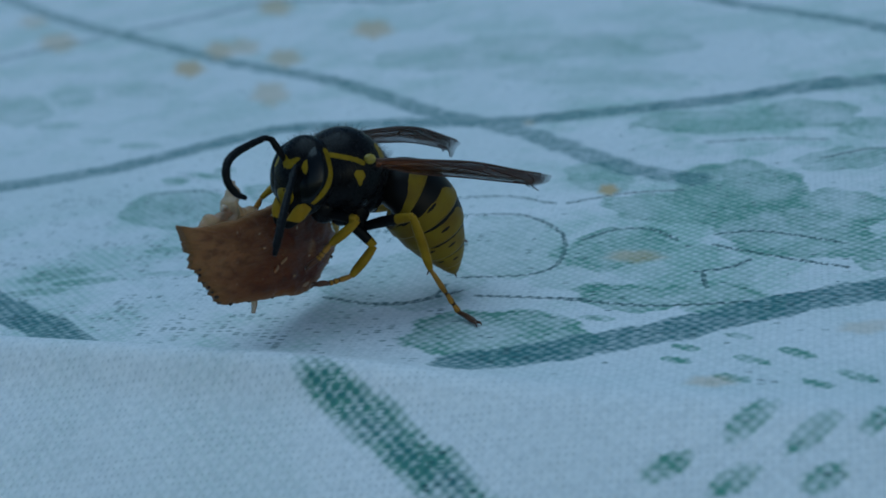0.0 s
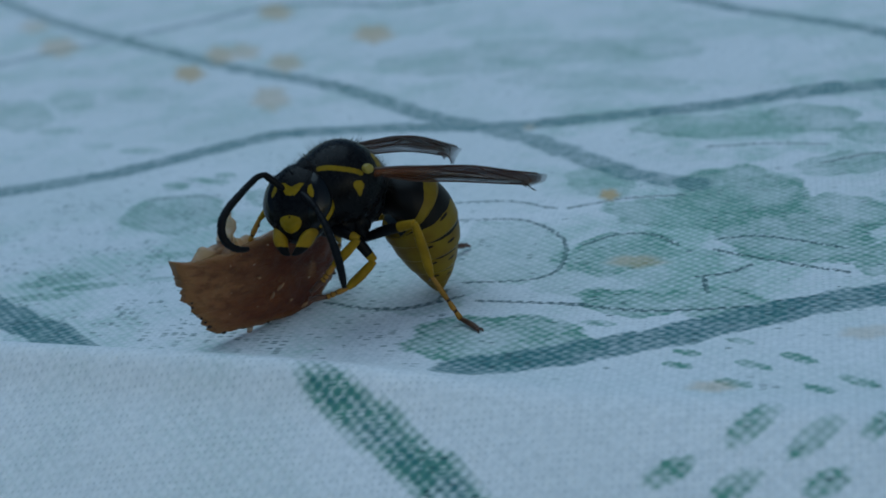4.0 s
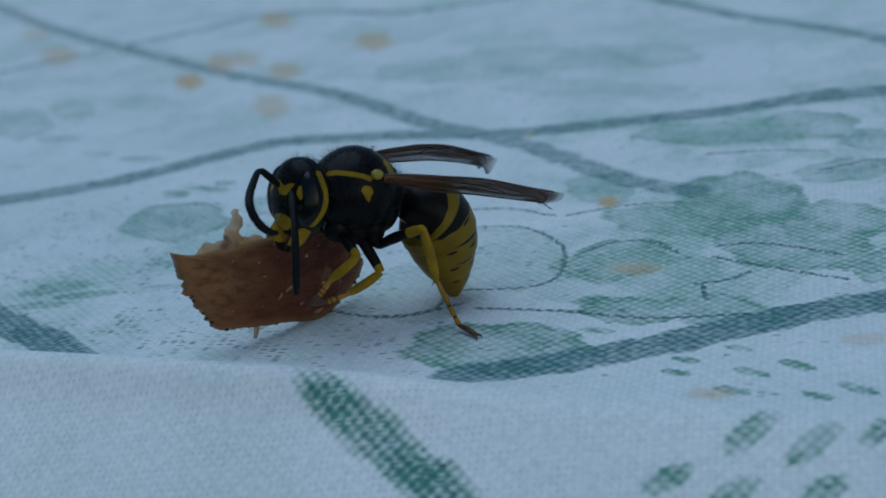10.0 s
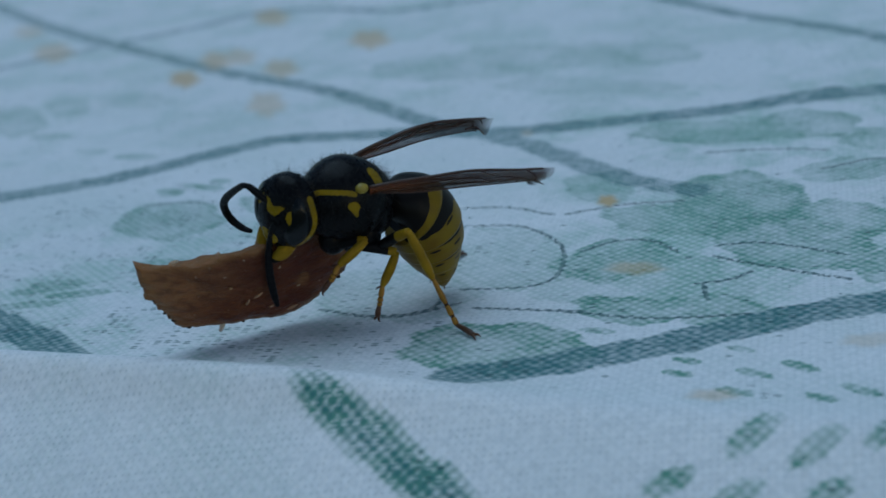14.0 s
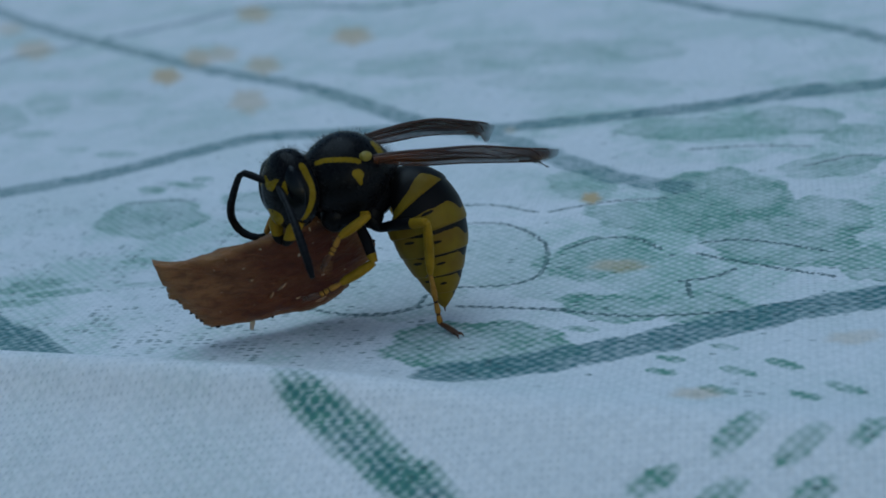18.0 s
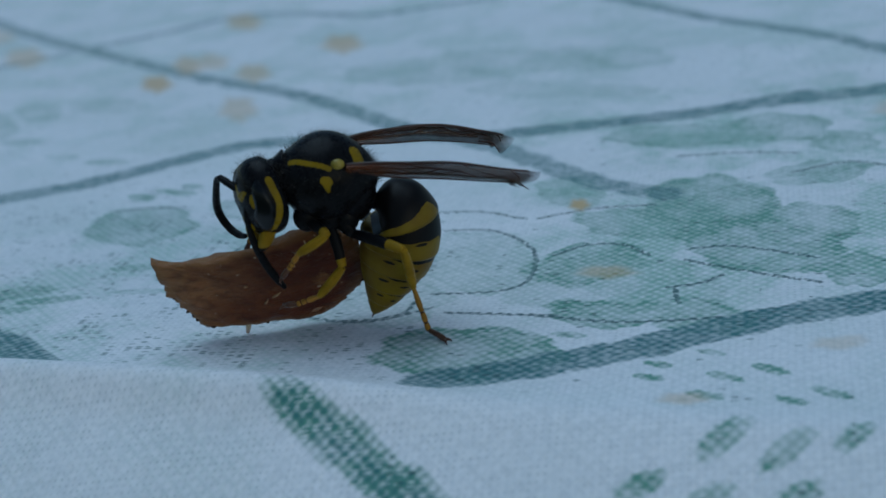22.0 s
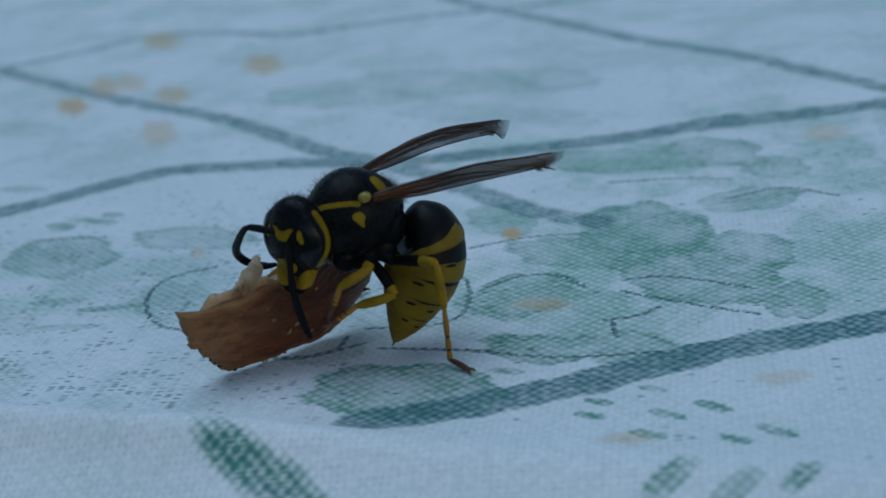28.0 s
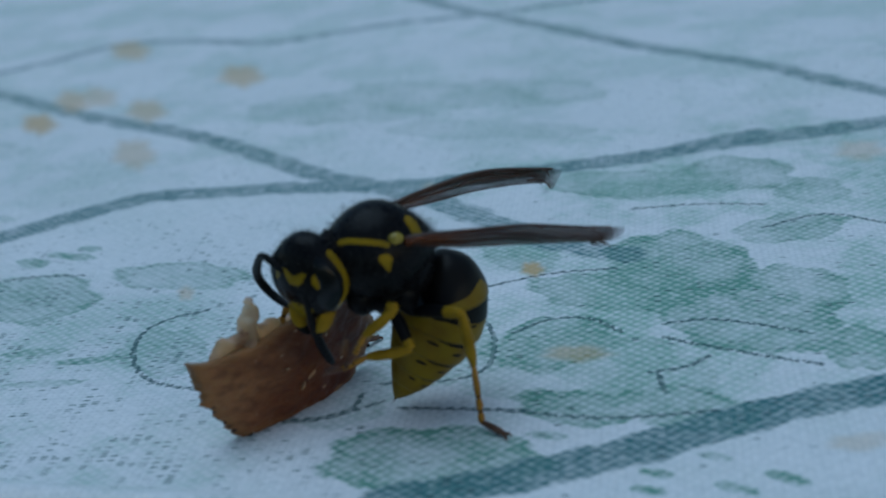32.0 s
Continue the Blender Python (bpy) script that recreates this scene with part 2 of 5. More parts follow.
def meat_material():
    k = Mat("cured_meat", 0.42)
    grain = k.n("ShaderNodeMapping")
    grain.inputs["Scale"].default_value = (0.5, 1.0, 1.3)
    grain.inputs["Rotation"].default_value = (0, radians(25), 0)
    k.put(k.coord(), grain.inputs["Vector"])
    big, fine = k.noise(420, 5, grain.outputs[0]), k.noise(2600, 6, grain.outputs[0], 0.6)
    place = k.n("ShaderNodeSeparateXYZ")
    k.put(k.coord(), place.inputs[0])
    lean = k.ramp(k.math("ADD", place.outputs[0], k.math("MULTIPLY", k.math("SUBTRACT", big, 0.5), 0.006)), -0.0042, 0.0008)
    c = k.mix(lean, (0.285, 0.130, 0.056), (0.080, 0.020, 0.011))
    c = k.mix(k.math("MULTIPLY", k.ramp(big, 0.44, 0.62), 0.75), c, (0.150, 0.050, 0.019))
    c = k.mix(k.math("MULTIPLY", k.ramp(fine, 0.42, 0.68), 0.55), c, (0.055, 0.013, 0.007))
    c = k.mix(k.ramp(k.noise(750, 4, None, 0.65), 0.60, 0.72, 0.0, 0.65), c, (0.30, 0.15, 0.06))
    c = k.mix(k.ramp(k.noise(3400, 2, None, 0.5), 0.70, 0.76, 0.0, 0.8), c, (0.55, 0.42, 0.30))
    c = k.mix(k.attr("rim"), c, (0.32, 0.16, 0.06))
    k.colour(c)
    k.b.inputs["Subsurface Weight"].default_value = 0.2
    k.b.inputs["Specular IOR Level"].default_value = 0.22
    k.b.inputs["Subsurface Radius"].default_value = (0.0012, 0.0004, 0.0002)
    return k.bump(k.math("ADD", fine, big), 0.9, 0.00026).m


M_CLOTH = cloth_material()
M_SHELL = shell_material("black_shell", BLACK, YELLOW)
M_HEAD = shell_material("head_shell", BLACK, YELLOW, 0.25)
M_RINGS = abdomen_material()
M_LEG = shell_material("leg_shell", BLACK, (0.34, 0.20, 0.012), 0.40)
M_TARSUS = shell_material("tarsus_amber", (0.030, 0.012, 0.006), (0.36, 0.18, 0.035), 0.4)
M_CLAW = plain("claw_brown", (0.10, 0.035, 0.012), 0.35)
M_EYE = plain("eye_black", (0.005, 0.006, 0.008), 0.25, 9000, 0.25, 0.00002, Specular_IOR_Level=0.25)
M_FEELER = plain("antenna_black", (0.004, 0.004, 0.006), 0.5, 6000, 0.35, Specular_IOR_Level=0.15)
M_YELLOW = plain("yellow_plate", (0.36, 0.27, 0.03), 0.35)
M_HAIR = plain("fine_hair", (0.035, 0.03, 0.026), 0.6)
M_WING = wing_material("wing_membrane", (0.070, 0.032, 0.018), 0.58)
M_VEIN = plain("wing_vein", (0.06, 0.022, 0.012), 0.4)
M_MEAT = meat_material()
M_SLICE = plain("meat_slice", (0.28, 0.115, 0.052), 0.4, 900, 0.5, 0.0001, 0.6, Subsurface_Weight=0.3)
M_CRUST = plain("dark_crust", (0.030, 0.012, 0.006), 0.6)
M_FAT = plain("pale_fat", (0.46, 0.23, 0.115), 0.4, 1500, 0.4, 0.0001, 0.7, Subsurface_Weight=0.4)
M_FLECK = plain("wet_fleck", (0.42, 0.24, 0.13), 0.12, 2500, 0.5, 0.0001, 0.6)
M_WOOD = plain("table_wood", (0.25, 0.14, 0.07), 0.5, 60, 0.3, 0.0005)
M_EARTH = plain("ground_lawn", (0.06, 0.09, 0.03), 0.95, 25, 0.8, 0.02)


# ---- mesh helpers ----
def mesh_object(name, verts, faces, material, smooth=True, **attributes):
    """One mesh from arrays in millimetres; attributes are a number for each corner point."""
    me = bpy.data.meshes.new(name)
    me.from_pydata([tuple(c * MM for c in v) for v in verts], [], faces)
    for key, values in attributes.items():
        layer = me.attributes.new(key, "FLOAT", "POINT")
        layer.data.foreach_set("value", np.asarray(values, dtype=np.float32))
    if smooth:
        me.polygons.foreach_set("use_smooth", [True] * len(me.polygons))
    me.materials.append(material)
    me.update()
    return new(name, me)


def part(name, shape, material, parent, label="", smooth=True, **attributes):
    """Links a shape (verts, faces) as one mesh under its thing or part."""
    ob = mesh_object(name, shape[0], shape[1], material, smooth, **attributes)
    ob.parent = parent
    if label:
        ob["label"] = label
    return ob


def spline(points, per=6):
    """A smooth run through the points (Catmull-Rom)."""
    p = np.asarray(points, float)
    p = np.vstack([2 * p[0] - p[1], p, 2 * p[-1] - p[-2]])
    s = np.linspace(0, 1, per, endpoint=False)[:, None]
    out = []
    for a, b, c, d in zip(p, p[1:], p[2:], p[3:]):
        out.append(0.5 * (2 * b + (c - a) * s + (2 * a - 5 * b + 4 * c - d) * s**2 + (3 * b - a - 3 * c + d) * s**3))
    return np.vstack([*out, p[-2][None]])


def rings_to_shape(rings):
    """Closed skin over rings of equal count, with capped ends."""
    n = len(rings[0])
    verts = np.vstack([*rings, rings[0].mean(0)[None], rings[-1].mean(0)[None]])
    faces = []
    for i in range(len(rings) - 1):
        for j in range(n):
            k = (j + 1) % n
            faces.append((i * n + j, i * n + k, (i + 1) * n + k, (i + 1) * n + j))
    last = (len(rings) - 1) * n
    for j in range(n):
        k = (j + 1) % n
        faces.append((k, j, len(verts) - 2))
        faces.append((last + j, last + k, len(verts) - 1))
    return verts, faces


def tube(points, radii, n=10, per=5, flat=1.0, side=(0, 1, 0)):
    """A round or flattened rod along a smooth run of points."""
    p = spline(points, per)
    r = np.interp(np.linspace(0, 1, len(p)), np.linspace(0, 1, len(radii)), radii)
    t = np.gradient(p, axis=0)
    t /= np.linalg.norm(t, axis=1)[:, None]
    rings = []
    s = np.asarray(side, float)
    for q, d, w in zip(p, t, r):
        u = s - d * (s @ d)
        u /= np.linalg.norm(u)
        v = np.cross(d, u)
        a = np.linspace(0, 2 * np.pi, n, endpoint=False)[:, None]
        rings.append(q + w * (np.cos(a) * u + flat * np.sin(a) * v))
    return rings_to_shape(rings)


def globe(centre, radii, nu=24, nv=16, bend=None):
    """An ellipsoid about the x axis, bent by a function of its unit points."""
    rings = []
    for i in range(1, nv):
        th = math.pi * i / nv
        a = np.linspace(0, 2 * np.pi, nu, endpoint=False)
        q = np.stack([np.full(nu, math.cos(th)), math.sin(th) * np.cos(a), math.sin(th) * np.sin(a)], -1)
        rings.append(q)
    verts, faces = rings_to_shape(rings)
    verts[-2], verts[-1] = (1, 0, 0), (-1, 0, 0)
    verts = (bend(verts) if bend else verts) * np.asarray(radii) + np.asarray(centre)
    return verts, faces


def joined(*shapes):
    verts, faces, n = [], [], 0
    for v, f in shapes:
        verts.append(np.asarray(v))
        faces += [tuple(i + n for i in face) for face in f]
        n += len(v)
    return np.vstack(verts), faces


def block(lo, hi, bevel=2.0):
    """A box with chamfered upright edges and rims, in millimetres."""
    bm = bmesh.new()
    bmesh.ops.create_cube(bm, size=1.0)
    c, s = (np.asarray(lo) + hi) / 2, np.asarray(hi, float) - lo
    for v in bm.verts:
        v.co = Vector(np.asarray(v.co) * s + c)
    bmesh.ops.bevel(bm, geom=bm.edges[:], offset=bevel, segments=2, affect="EDGES")
    bm.verts.index_update()
    shape = np.array([v.co[:] for v in bm.verts]), [tuple(v.index for v in f.verts) for f in bm.faces]
    bm.free()
    return shape


def step(value, lo, hi):
    x = np.clip((value - lo) / (hi - lo), 0, 1)
    return x * x * (3 - 2 * x)


# ---- ground, table, cloth ----
ground_ob = mesh_object("ground", [(-4e5, -4e5, -742), (4e5, -4e5, -742), (4e5, 4e5, -742), (-4e5, 4e5, -742)], [(0, 1, 2, 3)], M_EARTH, False)
tagged(ground_ob, "dim mown lawn under the garden table", "lawn", kind="structure")

table = tagged(new("garden_table"), "plain brown wooden garden table under the cloth", "table")
table.matrix_world = pose(0, -15.2 * MM, -0.742, 0, 0, -24.7)
part("tabletop", block((-960, 1.5, 712), (700, 900, 740.4), 2), M_WOOD, table)
for lx in (-880, 620):
    for ly in (80, 820):
        part("leg", block((lx - 30, ly - 30, 0), (lx + 30, ly + 30, 713), 3), M_WOOD, table)


def cloth_height(x, y):
    """The cloth lies flat, rises in a low fold along the table's edge and falls away before it."""
    s = (-15.2 - 0.46 * x - y) * 0.91
    amp = 0.15 + 0.75 / (1 + np.exp((x + 1.5) / 2.0))
    fold = amp * np.exp(-(((s - 1.2) / 1.2) ** 2))
    k = np.maximum(s - 0.9, 0)
    k = np.minimum(k, 23.1)
    fall = -0.62 * (np.sqrt(k * k + 2.2**2) - 2.2) - 0.05 * np.maximum(k - 12, 0) ** 2
    return fold + fall - np.maximum(s - 24, 0)


def graded(lo, fine_lo, fine_hi, hi, fine, growth=1.06):
    """Even fine steps in the middle and steps that grow outwards."""
    mid = np.arange(fine_lo, fine_hi + fine / 2, fine).tolist()
    step_size, out = fine, mid[-1]
    while out < hi:
        step_size *= growth
        out += step_size
        mid.append(min(out, hi))
    step_size, out, left = fine, mid[0], []
    while out > lo:
        step_size *= growth
        out -= step_size
        left.append(max(out, lo))
    return np.array(left[::-1] + mid)


def along_line(px, py, points):
    """Distance from every point to a smooth printed line."""
    run = spline(points, 6)
    best = np.full(px.shape, 1e9)
    for (ax, ay), (bx, by) in zip(run, run[1:]):
        dx, dy = bx - ax, by - ay
        k = np.clip(((px - ax) * dx + (py - ay) * dy) / (dx * dx + dy * dy + 1e-12), 0, 1)
        best = np.minimum(best, (px - ax - k * dx) ** 2 + (py - ay - k * dy) ** 2)
    return np.sqrt(best)


# printed trellis: the middle line of each band, in millimetres on the cloth
TRELLIS = (
    ((-44.2, 95.0), (-30.2, 69.5), (-24.2, 59.4), (-14.0, 44.2), (-9.5, 38.2), (-5.5, 32.6), (-2.5, 27.5), (0.2, 22.5), (3.0, 18.8), (5.9, 14.3), (7.8, 10.3), (9.9, 6.3), (12.5, 3.4)),
    ((-26.8, 18.2), (-21.7, 18.6), (-18.5, 19.1), (-15.3, 20.3), (-12.1, 21.8), (-8.7, 22.9), (-5.3, 22.0), (-1.9, 21.0), (3.0, 18.8), (6.5, 17.8), (11.0, 17.3), (14.2, 17.0), (17.4, 16.8), (20.8, 17.3), (23.4, 17.5), (26.7, 16.5)),
    ((-22.7, 60.2), (-17.1, 62.9), (-12.9, 65.2), (-7.1, 63.3), (-1.1, 58.4), (4.4, 57.7), (8.8, 57.8), (15.5, 56.8), (21.7, 57.1), (26.3, 57.6)),
    ((10.5, 72.4), (13.0, 63.2), (15.5, 56.8), (19.6, 47.8), (22.2, 42.1), (24.7, 37.2), (27.0, 32.7), (29.0, 28.3), (30.3, 24.5), (32.5, 20.2)),
    ((18.5, -12.7), (15.3, -12.8), (13.0, -13.1), (10.7, -13.5), (8.5, -14.0), (6.2, -14.3), (4.0, -14.5), (1.8, -14.6), (-0.3, -14.6)),
    ((-22.7, 1.0), (-20.4, -1.9), (-17.8, -4.9), (-15.0, -9.7)),
    ((-5.6, -13.9), (-4.6, -15.7), (-3.2, -17.5), (-1.85, -19.5), (-0.45, -21.6), (0.65, -23.6)),
)
def longer(points, first=0.0, last=0.0):
    """A run carried on past its ends."""
    run = [Vector((*p, 0)) for p in points]
    if first:
        run.insert(0, run[0] + (run[0] - run[2]).normalized() * first)
    if last:
        run.append(run[-1] + (run[-1] - run[-4]).normalized() * last)
    return [(p.x, p.y) for p in run]


# half width of each band
BAND_HALF = (1.05, 1.2, 0.95, 1.0, 1.05, 1.05, 1.05)
# printed leaves and petals: centre, half length, half width, turn, strength
LEAVES = (
    (-13.8, 9.9, 3.57, 2.63, 125, 0.55),
    (2.9, -2.2, 4.25, 2.44, 94, 0.25),
    (7.6, -4.2, 2.51, 2.21, -149, 0.55),
    (8, -7.5, 4.77, 3.18, 150, 0.22),
    (8.1, 5.7, 2.84, 1.41, 105, 0.4),
    (14.1, 1.7, 3.93, 2.9, 93, 0.65),
    (15, -5.2, 4.02, 2.75, 120, 0.6),
    (10.4, -0.2, 3.39, 1.74, 134, 0.45),
    (17.6, -3.2, 2.7, 2.22, 90, 0.55),
    (15, 12.9, 4.23, 2.1, 148, 0.45),
    (20.3, 12, 3.05, 2.44, 117, 0.5),
    (20, 3.6, 2.49, 1.79, 179, 0.45),
    (22.6, 8, 2.09, 1.66, 93, 0.4),
    (7, -10.4, 2.21, 1.19, 139, 0.75),
    (10.8, -12, 2.46, 1.5, 136, 0.7),
    (1.6, -12.3, 3.97, 2.43, 152, 0.7),
    (8.3, 36, 6.74, 2.98, 142, 0.3),
    (2.9, 35.8, 6.45, 2.89, 141, 0.25),
    (14.2, 33.3, 5.2, 2.89, 136, 0.25),
    (8.9, 27.4, 4.83, 1.99, 146, 0.2),
    (-0.1, 35.8, 3.89, 2.06, 135, 0.3),
    (13.1, 24.3, 3.06, 1.53, 144, 0.2),
    (-24.4, 39.4, 3.11, 1.41, 116, 0.3),
    (-19.5, 38.4, 3.76, 1.6, 140, 0.2),
    (-28, 37.5, 4.95, 2.12, 115, 0.35),
    (-2.3, -5, 4.14, 2.87, 134, 0.22),
    (17.9, -9.3, 1.95, 1.37, 77, 0.5),
    (-7.1, 9.8, 3.65, 1.64, 148, 0.45),
    (-7.7, 1, 2.82, 1.73, 111, 0.35),
    (15.1, 0.3, 3.28, 2.14, 78, 0.4),
)
STROKES = (
    (7.9, -16.8, 0.65, 0.24, 141, 0.8),
    (10.5, -17.6, 0.8, 0.27, 137, 0.8),
    (12.2, -17.5, 0.83, 0.3, 131, 0.85),
    (9.5, -18.9, 0.77, 0.32, 139, 0.8),
    (12.2, -20.2, 0.65, 0.27, 134, 0.8),
    (13.7, -20, 0.87, 0.29, 132, 0.85),
    (10.5, -15.4, 0.59, 0.24, 139, 0.7),
    (8.4, -15.8, 0.66, 0.23, 141, 0.7),
    (5.7, -12, 0.75, 0.27, 146, 0.6),
    (-13.1, 15.6, 0.79, 0.37, 146, 0.5),
    (-11.6, 15.8, 0.79, 0.39, 144, 0.5),
    (-17.4, 23.3, 1.71, 0.55, 150, 0.5),
    (-20.6, 26.1, 1.35, 0.46, 149, 0.4),
    (-24.2, 31.8, 1.95, 0.62, 148, 0.4),
    (-14.3, 14.6, 0.78, 0.37, 146, 0.5),
    (9.5, -21.8, 1.14, 0.53, -150, 0.5),
    (11.3, -23, 1.08, 0.48, -155, 0.5),
    (6.4, -22.7, 0.89, 0.43, -173, 0.5),
    (8.4, -23.9, 0.87, 0.45, -173, 0.5),
    (11.1, -24.8, 0.86, 0.44, -172, 0.5),
    (13.5, -23.2, 0.84, 0.43, -151, 0.45),
    (-18.5, 1.6, 1.92, 0.51, -180, 0.6),
    (-19.2, -0.3, 1.68, 0.46, 171, 0.6),
    (-16.9, 0.3, 1.69, 0.46, 171, 0.6),
    (-18.4, 2.3, 1.42, 0.42, 174, 0.5),
    (-13.2, 3.2, 1.5, 0.38, 167, 0.6),
    (-10.9, 1.4, 1.45, 0.36, 168, 0.6),
    (-12.4, -0.3, 1.7, 0.33, 164, 0.5),
    (-14.3, 15.1, 1.02, 0.44, 146, 0.6),
    (-12.1, 14.8, 1, 0.44, 146, 0.6),
)
OUTLINES = (
    ((-0.5, 3.1), (2.2, 2.3), (4.0, 1.4), (5.2, -1.0), (5.4, -3.0), (4.7, -5.6), (3.3, -6.3), (0.6, -5.6)),
    ((-5.4, -5.8), (-3.8, -7.0), (-2.4, -7.7), (-0.9, -7.6), (0.5, -7.1)),
    ((1.0, -7.9), (2.8, -8.7), (5.5, -9.9)),
    ((10.2, -8.5), (11.6, -8.5), (12.7, -7.9)),
    ((6.2, -2.9), (7.8, -2.2), (9.3, -2.7), (10.2, -4.5)),
    ((10.5, -8.5), (10.3, -10.3)),
    ((-5.8, 4.9), (-7.5, 4.6), (-8.7, 3.2), (-8.9, 0.5), (-8.1, -1.8), (-6.4, -3.3)),
    ((-3.8, -7.1), (-2.0, -7.6), (-0.7, -7.3), (-0.2, -6.3)),
    ((0.7, 5.5), (3.5, 4.6), (5.6, 2.5)),
    ((-11.6, 12.0), (-14.1, 12.9), (-15.7, 12.9)),
    ((11.9, -4.4), (13.7, -4.7), (15.4, -6.1), (16.7, -7.4)),
    ((11.5, -5.6), (12.6, -6.8), (14.5, -8.7), (16.2, -10.2)),
    ((6.1, 2.4), (9.0, 2.7), (11.7, 2.1)),
    ((4.5, -9.5), (7.5, -11.3), (9.5, -11.9), (11.6, -12.3)),
    ((18.9, 4.1), (21.9, 4.6), (23.9, 2.4)),
    ((14.2, 9.2), (17.3, 8.4), (20.0, 7.0)),
)
STAINS = (
    (8.1, -5.8, 1.16, 0.67, 152, 0.5), (8.7, -19.0, 0.81, 0.51, 162, 0.4), (15.0, -16.1, 0.83, 0.53, 160, 0.3),
    # ochre spots of the print
    (-29.1, 59.3, 4.48, 1.42, 107, 0.5),
    (-16.6, 43.2, 2.62, 0.96, 103, 0.8),
    (-10, 32, 3.25, 1.11, 98, 0.45),
    (-9.6, 42.7, 3.16, 1.13, 99, 0.55),
    (-14.8, 48.4, 3.24, 1.02, 100, 0.6),
    (-13.1, 48.6, 3.08, 1.17, 102, 0.45),
    (-3.2, 49, 3.31, 1.35, 98, 0.65),
    (-11.4, 62.7, 3.3, 1.28, 102, 0.6),
    (8.3, 3.6, 0.81, 0.44, 89, 0.9),
    (-33.6, 71.3, 3.78, 1.15, 108, 0.35),
    (5.7, 17.3, 0.73, 0.32, 90, 0.3),
    (26.9, 12.6, 1.52, 1.11, 75, 0.35),
    (-6.8, 7.4, 0.89, 0.33, 95, 0.4),
    (15.6, -16, 0.54, 0.47, 166, 0.25),
)


def patch(px, py, x, y, long, wide, turn, strength, soft, wave=0.0):
    c, s = math.cos(radians(turn)), math.sin(radians(turn))
    u, v = ((px - x) * c + (py - y) * s) / long, (-(px - x) * s + (py - y) * c) / wide
    a = np.arctan2(v, u)
    r = np.hypot(u, v) + wave * (np.sin(5 * a + x) * 0.5 + np.sin(9 * a + 2 * y) * 0.35)
    return strength * (1 - step(r, 1 - soft, 1 + soft))


def tablecloth():
    gx = graded(-620, -24, 22, 620, 0.17, 1.014)
    gy = graded(-75, -27, 12, 900, 0.17, 1.012)
    px, py = np.meshgrid(gx, gy)
    py = py - 0.46 * np.maximum(px, 0) * step(-py, 30, 75)
    waver = 0.16 * np.sin(px * 0.16 + 0.6 * np.sin(py * 0.11)) * np.sin(py * 0.13 + 1.0) * step(np.hypot(px, py), 16, 40)
    pz = cloth_height(px, py) + waver
    band = np.zeros_like(px)
    edge = (-15.2 - 0.46 * px - py) * 0.91
    behind = 1 - step(edge, 0.1, 0.9)
    for k, (pts, half) in enumerate(zip(TRELLIS, BAND_HALF)):
        d = along_line(px, py, longer(pts, (60, 0, 60, 0, 30, 30, 0)[k], (0, 60, 0, 60, 0, 0, 0)[k])) + 0.12 * np.sin(px * 2.1 + py * 1.3) * np.sin(px * 0.9 - py * 1.7)
        if k < 6:
            band = np.maximum(band, (0.64, 0.68, 0.62, 0.62, 0.86, 0.84)[k] * (1 - step(d, half - (0.5 if k < 4 else 0.3), half + 0.3)) * (1, 1, 1, 1, behind, behind)[k])
    # the band over the front fold is printed paler, its edges run
    runny = (1 - step(d, half - 0.75, half + 0.45)) * step(edge, -0.2, 2.6)
    band = np.maximum(band, 0.50 * runny)
    line = np.zeros_like(px)
    for pts in OUTLINES:
        line = np.maximum(line, 1 - step(along_line(px, py, pts), 0.0, 0.21))
    leaf, mask = np.zeros_like(px), np.zeros_like(px)
    for x, y, long, wide, turn, strength in LEAVES:
        mask = np.maximum(mask, patch(px, py, x, y, long, wide, turn, 1.0, 0.14, 0.13))
        tone = patch(px, py, x, y, long * 1.2, wide * 1.2, turn, strength, 0.05, 0.13)
        # the dye pools towards the rim and along a midrib
        c, d = math.cos(radians(turn)), math.sin(radians(turn))
        rib = np.exp(-((((px - x) * d - (py - y) * c) / (0.10 * wide)) ** 2))
        pool = patch(px, py, x, y, long * 0.84, wide * 0.84, turn, 1.0, 0.16, 0.13)
        leaf = np.maximum(leaf, tone * (1 + 0.40 * (1 - pool) + 0.22 * rib))
    for x, y, long, wide, turn, strength in STROKES:
        runs = y < -21
        mask = np.maximum(mask, patch(px, py, x, y, long, wide, turn, 1.0, 0.60 if runs else 0.30, 0.12))
        leaf = np.maximum(leaf, patch(px, py, x, y, long * 1.4, wide * 1.4, turn, (1.7 if runs else 1.15) * strength, 0.05, 0.12))
    mask, leaf = np.maximum(mask, runny), np.maximum(leaf, 0.9 * runny)
    stain = np.zeros_like(px)
    for row in STAINS:
        stain = np.maximum(stain, patch(px, py, *row, 0.45, 0.2))
    fleck = (0.10 + 0.9 * (1 - step(px, -6, 3)) * (1 - step(py, 12, 22))) * (1 - step(edge, 0.0, 1.2))
    wash = 0.10 + 0.34 * (1 - step(px, -8, -2)) * (1 - step(py, 6, 14)) + 0.5 * step(px, 2, 9) * (1 - step(py, 16, 26)) * step(py, -14, -9) + 0.20 * step(py, 20, 30)
    wash *= 1 - 0.8 * step(edge, 0.3, 1.4)
    n, m = px.shape
    # past the edge the cloth hangs: it moves on downwards, hardly forwards
    hang = 0.9 * np.maximum(edge - 24, 0)
    verts = np.stack([px + 0.418 * hang, py + 0.91 * hang, pz], -1).reshape(-1, 3)
    i = np.arange(n * m).reshape(n, m)
